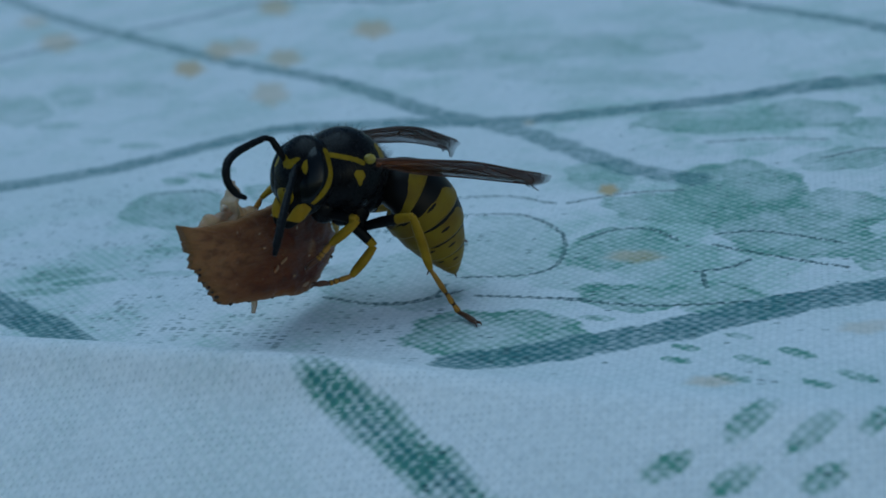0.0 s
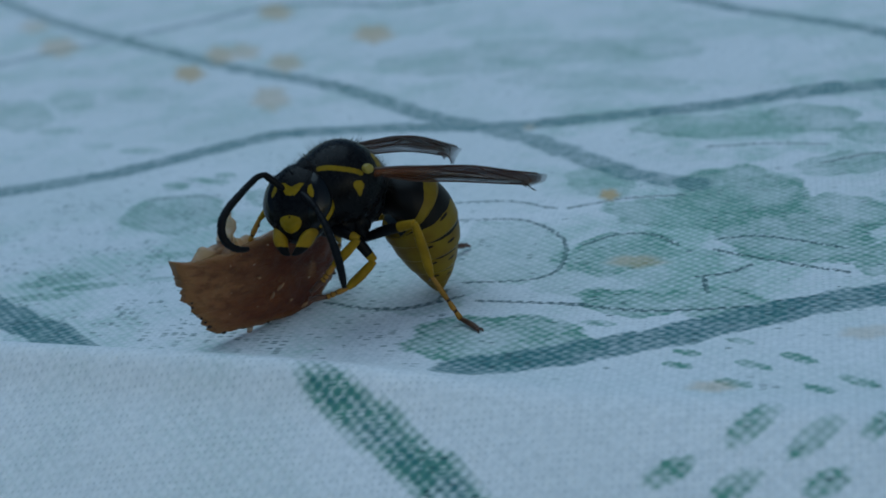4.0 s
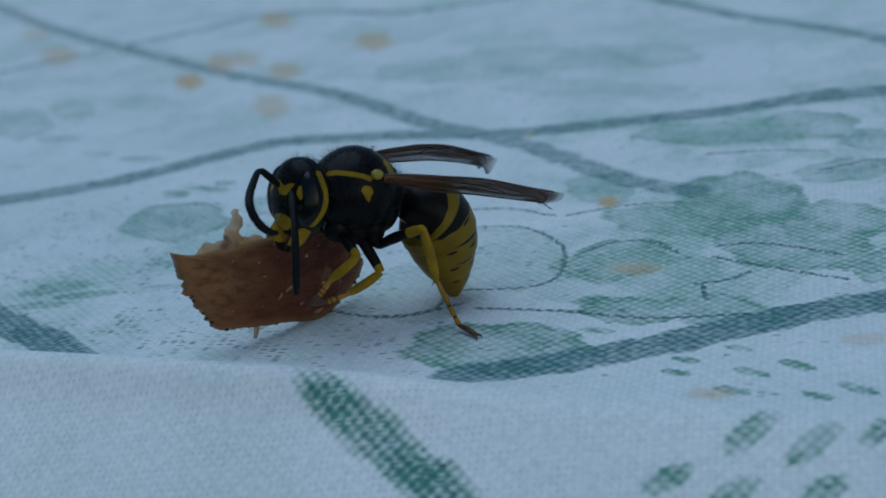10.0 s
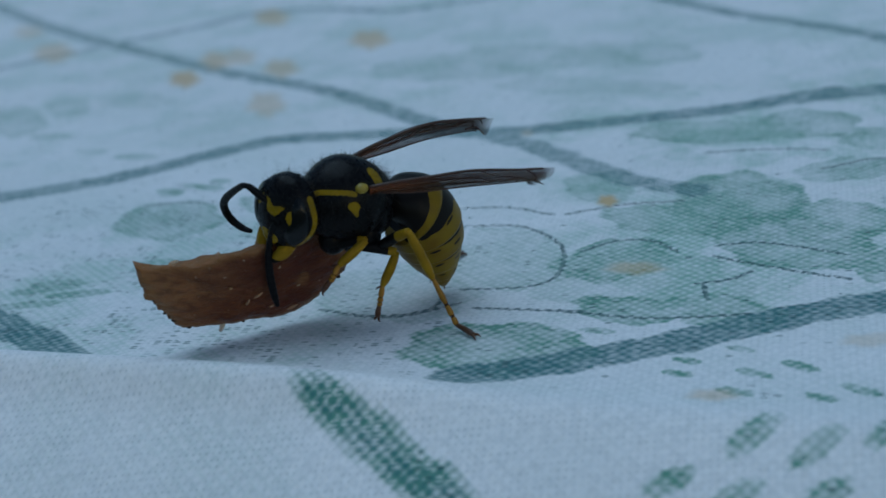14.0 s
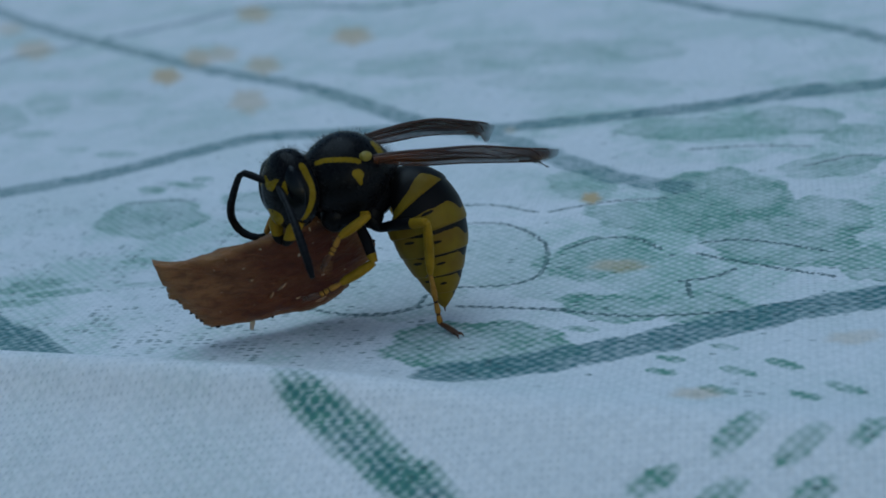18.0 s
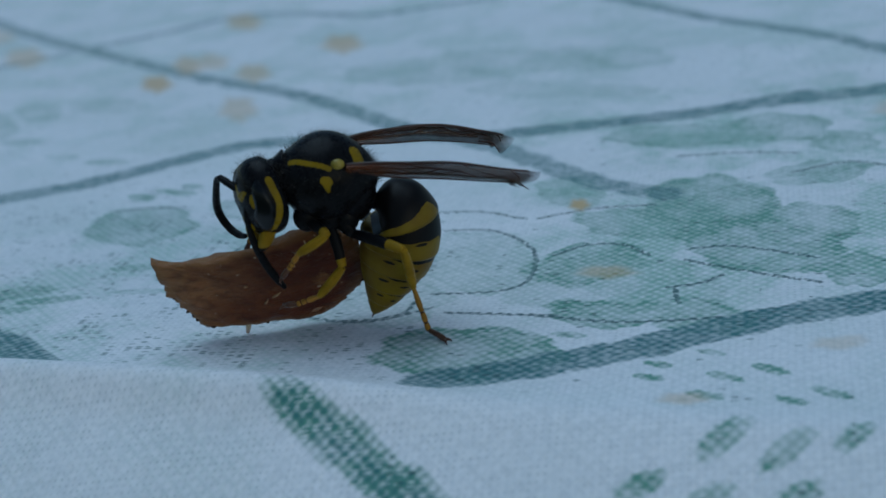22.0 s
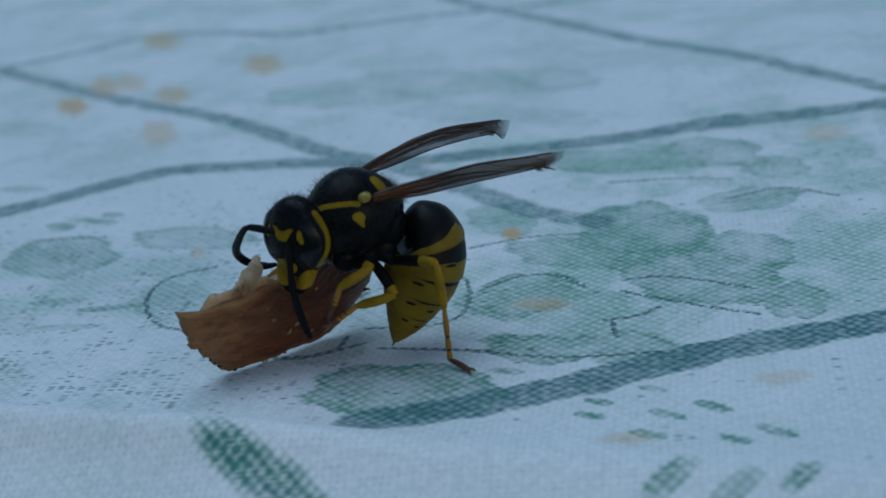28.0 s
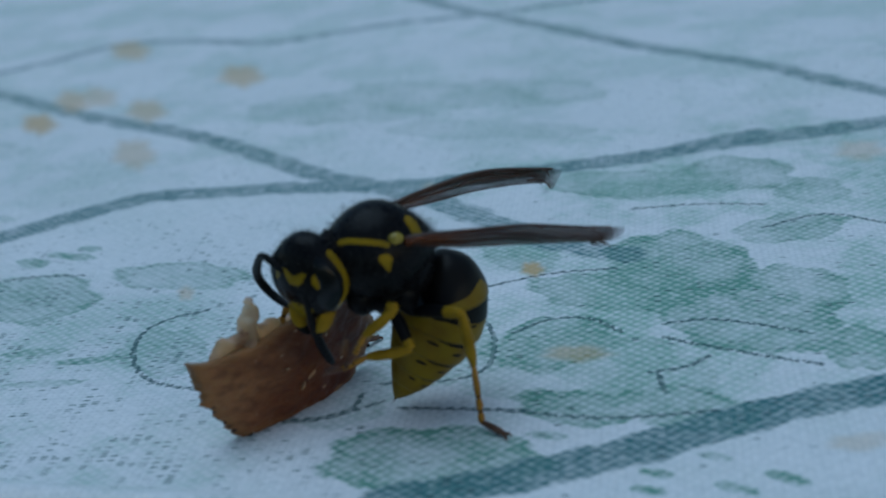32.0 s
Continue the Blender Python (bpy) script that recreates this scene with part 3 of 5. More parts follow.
    faces = np.stack([i[:-1, :-1], i[:-1, 1:], i[1:, 1:], i[1:, :-1]], -1).reshape(-1, 4)
    me = bpy.data.meshes.new("tablecloth")
    me.vertices.add(len(verts))
    me.vertices.foreach_set("co", (verts * MM).ravel())
    me.loops.add(faces.size)
    me.loops.foreach_set("vertex_index", faces.ravel())
    me.polygons.add(len(faces))
    me.polygons.foreach_set("loop_start", np.arange(len(faces)) * 4)
    me.polygons.foreach_set("use_smooth", np.ones(len(faces), bool))
    for key, values in (("print_band", band), ("print_line", line), ("print_leaf", np.clip(leaf, 0, 1)), ("print_mask", mask), ("print_stain", stain), ("print_fleck", fleck), ("print_wash", wash)):
        layer = me.attributes.new(key, "FLOAT", "POINT")
        layer.data.foreach_set("value", values.ravel().astype(np.float32))
    me.update(calc_edges=True)
    me.validate()
    me.materials.append(M_CLOTH)
    return tagged(new("tablecloth", me), "white woven tablecloth printed with green leaves and teal trellis bands", "tablecloth")


tablecloth()


# ---- the wasp: x ahead, y to its left, z up, from the middle of the thorax ----
wasp = tagged(new("wasp"), "black and yellow wasp with folded brown wings gnawing meat", "wasp")


def near_line(v, points, width, centre=None, radii=None):
    """1 near a smooth run; with centre and radii the run is first laid onto that ellipsoid."""
    run = spline(points, 6)
    if centre is not None:
        q = (run - np.asarray(centre)) / np.asarray(radii)
        run = q / np.linalg.norm(q, axis=1)[:, None] * np.asarray(radii) + np.asarray(centre)
    d = np.min(np.linalg.norm(v[:, None] - run[None], axis=2), axis=1)
    return 1 - step(d, width * 0.6, width * 1.4)


def thorax():
    def bend(v):
        v = v.copy()
        x = v[:, 0]
        taper = 1 - 0.22 * np.clip(x, 0, 1) ** 2 - 0.20 * np.clip(-x, 0, 1) ** 2
        v[:, 1] *= taper
        v[:, 2] *= taper
        v[:, 2] *= 0.90
        v[:, 0] *= 1 - 0.06 * v[:, 2]
        return v

    centre, radii = np.array((0.0, 0, 0.08)), np.array((2.05, 1.75, 1.95))
    v, f = globe(centre, radii, 170, 130, bend)

    def on(points):
        """Points of a run laid onto the thorax."""
        run = spline(points, 8) - centre
        q = (v - centre) / np.linalg.norm(v - centre, axis=1)[:, None]
        run = np.array([v[np.argmax(q @ (p / np.linalg.norm(p)))] for p in run])
        for _ in range(6):
            run[1:-1] = (run[:-2] + run[1:-1] + run[2:]) / 3
        return spline(run, 3)

    def stripe(points, width):
        d = np.min(np.linalg.norm(v[:, None] - on(points)[None], axis=2), axis=1)
        return 1 - step(d, width * 0.65, width * 1.35)

    mark = np.zeros(len(v))
    for s in (1, -1):
        mark = np.maximum(mark, stripe([(1.55, 0.80 * s, 1.02), (1.25, 1.12 * s, 1.18), (0.65, 1.45 * s, 1.18), (-0.12, 1.62 * s, 1.04)], 0.105))
        for dx, dz, wide in ((0.08, 0.54, 0.17), (-0.02, 0.54, 0.17), (0.0, 0.36, 0.14), (-0.03, 0.20, 0.08)):
            mark = np.maximum(mark, stripe([(dx + 0.02, 1.85 * s, dz + 0.02), (dx - 0.02, 1.85 * s, dz - 0.02)], wide))
        mark = np.maximum(mark, stripe([(-1.28, 0.75 * s, 1.45), (-1.40, 0.95 * s, 1.10)], 0.27))
    body = part("thorax", (v, f), M_SHELL, wasp, "glossy black thorax with yellow shoulder stripes", marking=mark)
    back = globe((-1.05, 0, -0.60), (0.92, 1.22, 1.20), 28, 20)
    part("propodeum", back, M_SHELL, wasp, marking=np.zeros(len(back[0])))
    for cx, cz, rx in ((0.75, -1.40, 0.58), (-0.05, -1.50, 0.55), (-0.75, -1.50, 0.52)):
        for s in (1, -1):
            low = globe((cx, 0.58 * s, cz), (rx, 0.52, 0.62), 16, 12)
            part("coxa", low, M_SHELL, wasp, marking=np.zeros(len(low[0])))
    for s in (1, -1):
        link = tube([(-0.60, 0.72 * s, -1.45), (-0.80, 0.86 * s, -1.85), (-1.02, 0.92 * s, -2.06)], [0.34, 0.28, 0.20], 12)
        part("trochanter", link, M_SHELL, wasp, marking=np.zeros(len(link[0])))
    neck = tube([(1.5, 0, 0.45), (1.9, 0, 0.35), (2.2, 0, 0.25)], [0.75, 0.5, 0.5], 14)
    part("neck", neck, M_SHELL, wasp, marking=np.zeros(len(neck[0])))
    for s in (1, -1):
        part("tegula", globe((-0.42, 1.40 * s, 1.08), (0.26, 0.22, 0.21), 14, 10), M_YELLOW, wasp, "small dull yellow wing cap")
    rng = np.random.default_rng(5)
    hv, hf = [], []
    for _ in range(3600):
        root = v[rng.integers(len(v) - 2)]
        q = (root - centre) / radii**2
        q /= np.linalg.norm(q)
        if q[2] < -0.1:
            continue
        tip = root + (q + rng.normal(0, 0.30, 3)) * rng.uniform(0.10, 0.46) * (0.55 + 0.45 * abs(q[0]))
        across = np.cross(q, rng.normal(size=3))
        across *= 0.0055 / np.linalg.norm(across)
        third = np.cross(across, q)
        k = len(hv)
        hv += [root + across, root - across, root + third, tip]
        hf += [(k, k + 1, k + 3), (k + 1, k + 2, k + 3), (k + 2, k, k + 3)]
    part("hairs", (np.array(hv), hf), M_HAIR, wasp, "fine dark upright hairs", smooth=False)["kind"] = "stuff"
    return body


HEAD_AT = (2.10, 0.00, -0.15)


def head():
    """Its origin is the neck; x is the way the face looks, before turning."""
    def bend(v):
        v = v.copy()
        z = v[:, 2].copy()
        v[:, 1] *= 1 - 0.24 * np.clip(-z, 0, 1) ** 1.5 - 0.04 * np.clip(z, 0, 1) ** 2
        x = v[:, 0]
        full = np.where(x < 0, (1 - x**4).clip(1e-6) ** 0.25 / np.sqrt((1 - x * x).clip(1e-4)), 1.0)
        v[:, 1] *= full.clip(1, 1.6)
        v[:, 2] *= full.clip(1, 1.6)
        v[:, 0] *= np.where(x < 0, 0.75, 1.0)
        v[:, 2] *= np.where(z > 0, 1.07, 1.0)
        return v

    c, r = np.array((0.55, 0, -0.35)), np.array((0.90, 1.46, 1.58))
    v, f = globe(c, r, 130, 96, bend)
    y, z = v[:, 1], v[:, 2] + 0.35
    front = step(v[:, 0], 0.45, 0.75)
    mark = np.zeros(len(v))
    crown = (z > 0.26) & (z < 0.70 - 0.07 * np.cos(y * 8)) & (np.abs(y) < 0.14 + 0.66 * (z - 0.16))
    mark = np.maximum(mark, crown * front)
    for s in (1, -1):
        notch = (np.hypot((y * s - 0.90) / 0.24, (z - 0.46 + 0.35 * (y * s - 0.90)) / (0.20 + 0.10 * (y * s < 0.90))) < 1) * 1.0
        mark = np.maximum(mark, notch * front)
        mark = np.maximum(mark, near_line(v, [(0.50, 1.02 * s, 0.88), (0.48, 1.28 * s, 0.52), (0.42, 1.48 * s, 0.02), (0.54, 1.38 * s, -0.62), (0.72, 1.12 * s, -1.18)], 0.150))
    ob = part("head", (v, f), M_HEAD, wasp, "black head with yellow face marks", marking=mark)
    plate = globe((1.18, 0, -0.96), (0.22, 0.57, 0.62), 30, 20, lambda q: q * np.stack([np.ones(len(q)), 1 - 0.22 * np.clip(-q[:, 2], 0, 1), np.ones(len(q))], -1))
    d = plate[0]
    dots = np.zeros(len(d))
    for dy, dz in ((0.0, -0.98),):
        dots = np.maximum(dots, np.hypot(d[:, 1] - dy, d[:, 2] - dz) < 0.06)
    cleft = (np.abs(d[:, 1]) < 0.10 + 0.5 * (d[:, 2] + 0.62)) & (d[:, 2] > -0.62)
    part("clypeus", plate, M_HEAD, ob, "yellow face shield with dark dots", marking=(1 - dots) * (1 - cleft))
    # each eye is a low kidney bulge of the head's side, with a bay for the yellow mark
    q = (v - c) / r
    for s in (1, -1):
        around = np.degrees(np.arctan2(q[:, 1] * s, q[:, 0]))
        height = q[:, 2] * 1.0
        bay = 0.55 * np.exp(-(((height - 0.20) / 0.22) ** 2) - ((around - 30) / 16) ** 2)
        away = np.hypot((around - 55) / 28, (height - 0.08) / 0.80) + bay
        bulge = 1 - step(away, 0.60, 1.05)
        shell = c + (v - c) * (0.985 + 0.075 * bulge)[:, None]
        keep = [face for face in f if max(bulge[list(face)]) > 0]
        used = sorted({i for face in keep for i in face})
        again = {i: k for k, i in enumerate(used)}
        part("compound_eye", (shell[used], [tuple(again[i] for i in face) for face in keep]), M_EYE, ob, "large glossy black eye")
        jaw = tube([(0.72, 0.70 * s, -1.36), (0.92, 0.56 * s, -1.80), (1.06, 0.30 * s, -2.24), (1.08, 0.05 * s, -2.42)], [0.28, 0.30, 0.19, 0.05], 14)
        part("mandible", jaw, M_LEG, ob, "yellow biting jaw with a dark tip", marking=step(jaw[0][:, 2], -2.20, -2.02))
    for k in range(3):
        part("ocellus", globe((0.66 - 0.22 * (k > 0), (0, 0.24, -0.24)[k], 1.20 - 0.02 * k), (0.08, 0.08, 0.06), 10, 8), M_EYE, ob)
    rng = np.random.default_rng(8)
    hv, hf = [], []
    for _ in range(1100):
        d = rng.normal(size=3)
        d /= np.linalg.norm(d)
        if d[2] < 0.45:
            continue
        root = v[np.argmax(((v - c) / r) @ d)]
        tip = root + (d + rng.normal(0, 0.25, 3)) * rng.uniform(0.15, 0.32)
        across = np.cross(d, rng.normal(size=3))
        across *= 0.005 / np.linalg.norm(across)
        third = np.cross(across, d)
        k = len(hv)
        hv += [root + across, root - across, root + third, tip]
        hf += [(k, k + 1, k + 3), (k + 1, k + 2, k + 3), (k + 2, k, k + 3)]
    part("hairs", (np.array(hv), hf), M_HAIR, ob, smooth=False)["kind"] = "stuff"
    return ob


def antenna(parent, bend, side, bead=0.5, elbow=1.15, rise=0.22):
    """Scape, elbow and beaded whip; it starts at the origin and runs ahead along x."""
    scape = tube([(0, 0, 0), (0.26 * elbow, 0, 0.30 * rise), (0.65 * elbow, 0, 0.80 * rise), (elbow, 0, rise)], [0.09, 0.13, 0.155, 0.13], 12, 6)
    ang, p = 0.15, np.array([elbow, 0, rise])
    run = [tuple(p + (-0.04, 0, 0.02))]
    for k in range(7):
        for half in range(2):
            ang -= (0.74, 0.26)[half] * bend[k] if k == 0 else 0.5 * bend[k]
            p = p + 0.5 * bead * np.array([math.cos(ang), 0, math.sin(ang)])
            run.append(tuple(p))
    whip = tube(run, [0.11, 0.135, 0.145, 0.155, 0.165, 0.17, 0.17, 0.165, 0.15, 0.09], 12, 6)
    # shallow waists between the eleven beads
    ring = 12
    count = (len(whip[0]) - 2) // ring
    for i in range(count):
        at = whip[0][i * ring : (i + 1) * ring]
        middle = at.mean(0)
        at[:] = middle + (at - middle) * (1 - 0.10 * max(0.0, math.cos(2 * math.pi * 11 * i / count)) ** 6)
    v, f = joined(scape, whip)
    ob = part("antenna", (v, f), M_FEELER, parent, "black elbowed antenna")
    return ob


ABDOMEN_AT = (-1.80, 0.0, -1.00)


def abdomen():
    """Six overlapping rings along a spine that curls down; the origin is the waist."""
    spine = spline([(0.10, 0, -0.30), (-0.12, 0, -0.10), (-0.50, 0, 0.06), (-0.95, 0, 0.00), (-1.40, 0, -0.36), (-1.85, 0, -1.12), (-2.20, 0, -2.05), (-2.55, 0, -3.00), (-2.88, 0, -4.20)], 12)
    far = np.r_[0, np.cumsum(np.linalg.norm(np.diff(spine, axis=0), axis=1))]
    far /= far[-1]
    width = lambda s: np.interp(s, [0, 0.035, 0.06, 0.10, 0.16, 0.24, 0.33, 0.43, 0.53, 0.62, 0.72, 0.82, 0.92, 0.98, 1.0], [0.22, 0.36, 0.70, 1.10, 1.42, 1.60, 1.66, 1.63, 1.52, 1.36, 1.10, 0.80, 0.44, 0.16, 0.03])
    tang = np.gradient(spine, axis=0)
    tang /= np.linalg.norm(tang, axis=1)[:, None]
    core = None
    for k, (a, b) in enumerate(((0.0, 0.25), (0.22, 0.44), (0.42, 0.60), (0.58, 0.75), (0.73, 0.88), (0.86, 1.0))):
        rings, us, rounds = [], [], []
        n, m = 56, 18
        for i in range(m + 1):
            u = i / m
            s = a + (b - a) * u
            q = np.array([np.interp(s, far, spine[:, c]) for c in range(3)])
            d = np.array([np.interp(s, far, tang[:, c]) for c in range(3)])
            d /= np.linalg.norm(d)
            up = np.cross(d, (0, 1, 0)) * -1.0
            w = width(s) * (0.97 + 0.045 * u) * (0.985 if i == m and k < 5 else 1.0)
            ang = np.linspace(0, 2 * np.pi, n, endpoint=False)
            rings.append(q + w * (np.cos(ang)[:, None] * up * 0.98 + np.sin(ang)[:, None] * np.array([0, 1.0, 0])))
            us += [u] * n
            rounds += (np.minimum(ang, 2 * np.pi - ang) / np.pi).tolist()
        v, f = rings_to_shape(rings)
        us += [0, 1]
        rounds += [0.5, 0.5]
        fore = (0.78, 0.46, 0.24, 0.22, 0.20, 0.12)[k]
        args = dict(along=us, fore=[fore] * len(v), spotted=[(0, 1, 1, 1, 1, 0)[k]] * len(v))
        args["round"] = rounds
        if core is None:
            core = part("abdomen", (v, f), M_RINGS, wasp, "black and yellow banded abdomen curled down", **args)
        else:
            part("abdomen_ring", (v, f), M_RINGS, core, **args)
    sting = tube([(-2.84, 0, -4.05), (-2.89, 0, -4.24), (-2.92, 0, -4.36)], [0.06, 0.04, 0.01], 8)
    part("sting", sting, M_CLAW, core)
    return core


def wing(side):
    """A fore wing folded lengthwise over the hind wing; the origin is its hinge, and it trails along -x."""
    length, nx, ny = 7.4, 64, 10
    verts, clear, root = [], [], []
    for layer in (0, 1):
        for i in range(nx + 1):
            u = i / nx
            w = 0.34 + 0.30 * step(u, 0.02, 0.30) - 0.10 * step(u, 0.60, 0.88) + 0.20 * step(u, 0.90, 1.0)
            w *= 1 - 0.25 * layer
            for j in range(ny + 1):
                s = j / ny
                fork = 0.075 * math.exp(-(((s - 0.62) / 0.22) ** 2)) + 0.045 * s if side > 0 else 0.055 * (2 * s - 0.8) ** 2
                end = 1 - step(u, 0.84, 1.0) * fork
                x = -length * u * end * (1.0 - 0.05 * layer)
                z = (0.22 if side > 0 else 0.52) * math.sin(math.pi * u**0.9) - 0.06 * u**3 - s * w + 0.02 * math.sin(14 * u + 2 * layer)
                y = (0.04 + 0.20 * layer + 0.26 * math.sin(math.pi * s)) * side * (0.3 + u) + 0.04 * math.sin(9 * u + 3 * s)
                verts.append((x, y, z))
                clear.append(float(max(step(u, 0.93, 0.995) * (0.9 if s < 0.85 else 0.4), 0.42 * math.exp(-(((s - 0.40) / 0.16) ** 2)) * step(u, 0.12, 0.3) * (1 - step(u, 0.6, 0.8)))))
                root.append(float(1 - step(u, 0.04, 0.42)) * 0.85)
    faces = []
    for layer in (0, 1):
        o = layer * (nx + 1) * (ny + 1)
        for i in range(nx):
            for j in range(ny):
                a = o + i * (ny + 1) + j
                faces.append((a, a + 1, a + ny + 2, a + ny + 1))
    verts = np.array(verts)
    n = len(verts)
    thick = verts + np.array([0, 0.02 * side, 0])
    ob = part("wing", (np.vstack([verts, thick]), faces + [tuple(i + n for i in face[::-1]) for face in faces]), M_WING, wasp, "smoky brown wing folded lengthwise", clear=clear + clear, root=root + root)
    grid = verts[: (nx + 1) * (ny + 1)].reshape(nx + 1, ny + 1, 3)
    paths = [[(i, 0) for i in range(0, 62, 4)], [(i, 3) for i in range(2, 40, 4)], [(i, 6) for i in range(2, 52, 4)], [(18, 0), (24, 2), (30, 3), (38, 4), (44, 6)], [(38, 0), (42, 2), (47, 3), (54, 5)], [(26, 6), (29, 4), (32, 3)], [(46, 6), (48, 5), (50, 4)], [(4, 10), (16, 10), (30, 10), (44, 10), (58, 10)], [(54, 0), (58, 4), (60, 7)], [(50, 9), (55, 9), (59, 10), (63, 10)]]
    for k, path in enumerate(paths):
        run = [grid[i, j] + np.array([0, 0.03 * side, 0]) for i, j in path]
        part("vein", tube(run, [(0.075, 0.045)[k > 0], (0.040, 0.022)[k > 0]], 6, 3, side=(0, 0.3, 1)), M_VEIN, ob)
    return ob


WING_AT = {1: (-0.75, 1.32, 1.02), -1: (-0.75, -1.32, 1.02)}


def leg(lengths, dark, stout=1.0):
    """Thigh along x from the hip; shin and foot are pieces of it, each along its own x."""
    lf, lt, lr = lengths
    thigh = tube([(0, 0, 0), (lf * 0.4, 0, 0.05), (lf * 0.8, 0, 0.02), (lf, 0, 0)], [w * stout for w in (0.19, 0.235, 0.21, 0.165)], 12)
    ob = part("leg", thigh, M_LEG, wasp, "jointed leg, black thigh and yellow shin", marking=step(thigh[0][:, 0], lf * dark - 0.1, lf * dark + 0.1))
    shin = tube([(0, 0, 0), (lt * 0.2, 0, 0.02), (lt * 0.5, 0, 0.03), (lt * 0.8, 0, 0.01), (lt, 0, 0)], [w * stout for w in (0.145, 0.185, 0.205, 0.19, 0.12)], 14)
    tibia = part("tibia", shin, M_LEG, ob, marking=np.ones(len(shin[0])))
    for s in (0.5, -0.5):
        spur = tube([(lt * 0.97, 0, 0), (lt + 0.25, 0.16 * s, -0.22)], [0.045, 0.01], 6, 2)
        shin_spur = mesh_object("spur", spur[0], spur[1], M_CLAW)
        shin_spur.parent = ob
        shin_spur["follows_shin"] = 1
    cuts = (0.0, 0.55, 0.80, 1.0)
    joints = [tube([(lr * a, 0, 0), (lr * (a * 0.7 + b * 0.3), 0, 0), (lr * (a * 0.3 + b * 0.7), 0, 0), (lr * b, 0, 0)], [0.08, 0.105, 0.125, 0.095], 10, 4) for a, b in zip(cuts, cuts[1:])]
    feet = joined(*joints)
    near_joint = np.min(np.abs(feet[0][:, :1] / lr - np.array(cuts[1:])), axis=1)
    tarsus = part("tarsus", feet, M_TARSUS, ob, "amber jointed foot with dark joints", marking=step(near_joint, 0.008, 0.040))
    lx = 1.1 if lr > 2 else 0.5
    pad = joined(tube([(0, 0, 0), (lx * 0.4, 0, 0.03), (lx * 0.8, 0, 0.02), (lx, 0, 0)], [0.09, 0.12, 0.13, 0.10], 8, 3), *(tube([(lx, 0.03 * s, 0), (lx + 0.16, 0.10 * s, 0.03), (lx + 0.25, 0.13 * s, -0.08)], [0.07, 0.05, 0.012], 6, 3) for s in (1, -1)))
    claw = part("claw", pad, M_CLAW, ob, "dark clawed toe")
    return ob, tibia, tarsus, claw, [c for c in ob.children if c.name.startswith("spur")]


thorax()
head_ob = head()
feelers = {1: antenna(head_ob, (0.15, 0.10, 0.08, 0.06, 0.06, 0.06, 0.05), 1), -1: antenna(head_ob, (1.32, 0.08, 0.03, 0.26, 0.66, 0.86, 0.66), -1, 0.653, 1.11, 0.13)}
abdomen_ob = abdomen()
wings = {1: wing(1), -1: wing(-1)}
# name: hip, lengths of thigh, shin and foot, share of black on the thigh, way the knee points
LEGS = {
    "hind_near": ((-1.00, 0.90, -2.05), (2.70, 2.35, 2.19), 0.72, (-0.3, 1.0, 1.0)),
    "mid_near": ((-0.10, 0.85, -1.75), (1.65, 1.55, 0.95), 0.80, (-1.0, 0.35, 0.0)),
    "front_near": ((0.75, 0.80, -1.55), (1.45, 1.45, 0.8), 0.80, (-0.95, 1.2, 0.3)),
    "hind_far": ((-1.00, -0.90, -2.05), (2.55, 2.70, 2.10), 0.72, (-0.2, -0.6, 1.0)),
    "mid_far": ((-0.10, -0.85, -1.75), (1.9, 2.6, 1.6), 0.75, (-0.3, -0.8, 0.6)),
    "front_far": ((0.75, -0.80, -1.60), (1.7, 2.2, 1.3), 0.35, (0.6, -1.0, 0.5)),
}
legs = {name: leg(row[1], row[2], 1.0 if name.startswith("hind") else 0.98 if name.endswith("near") else 0.78) for name, row in LEGS.items()}


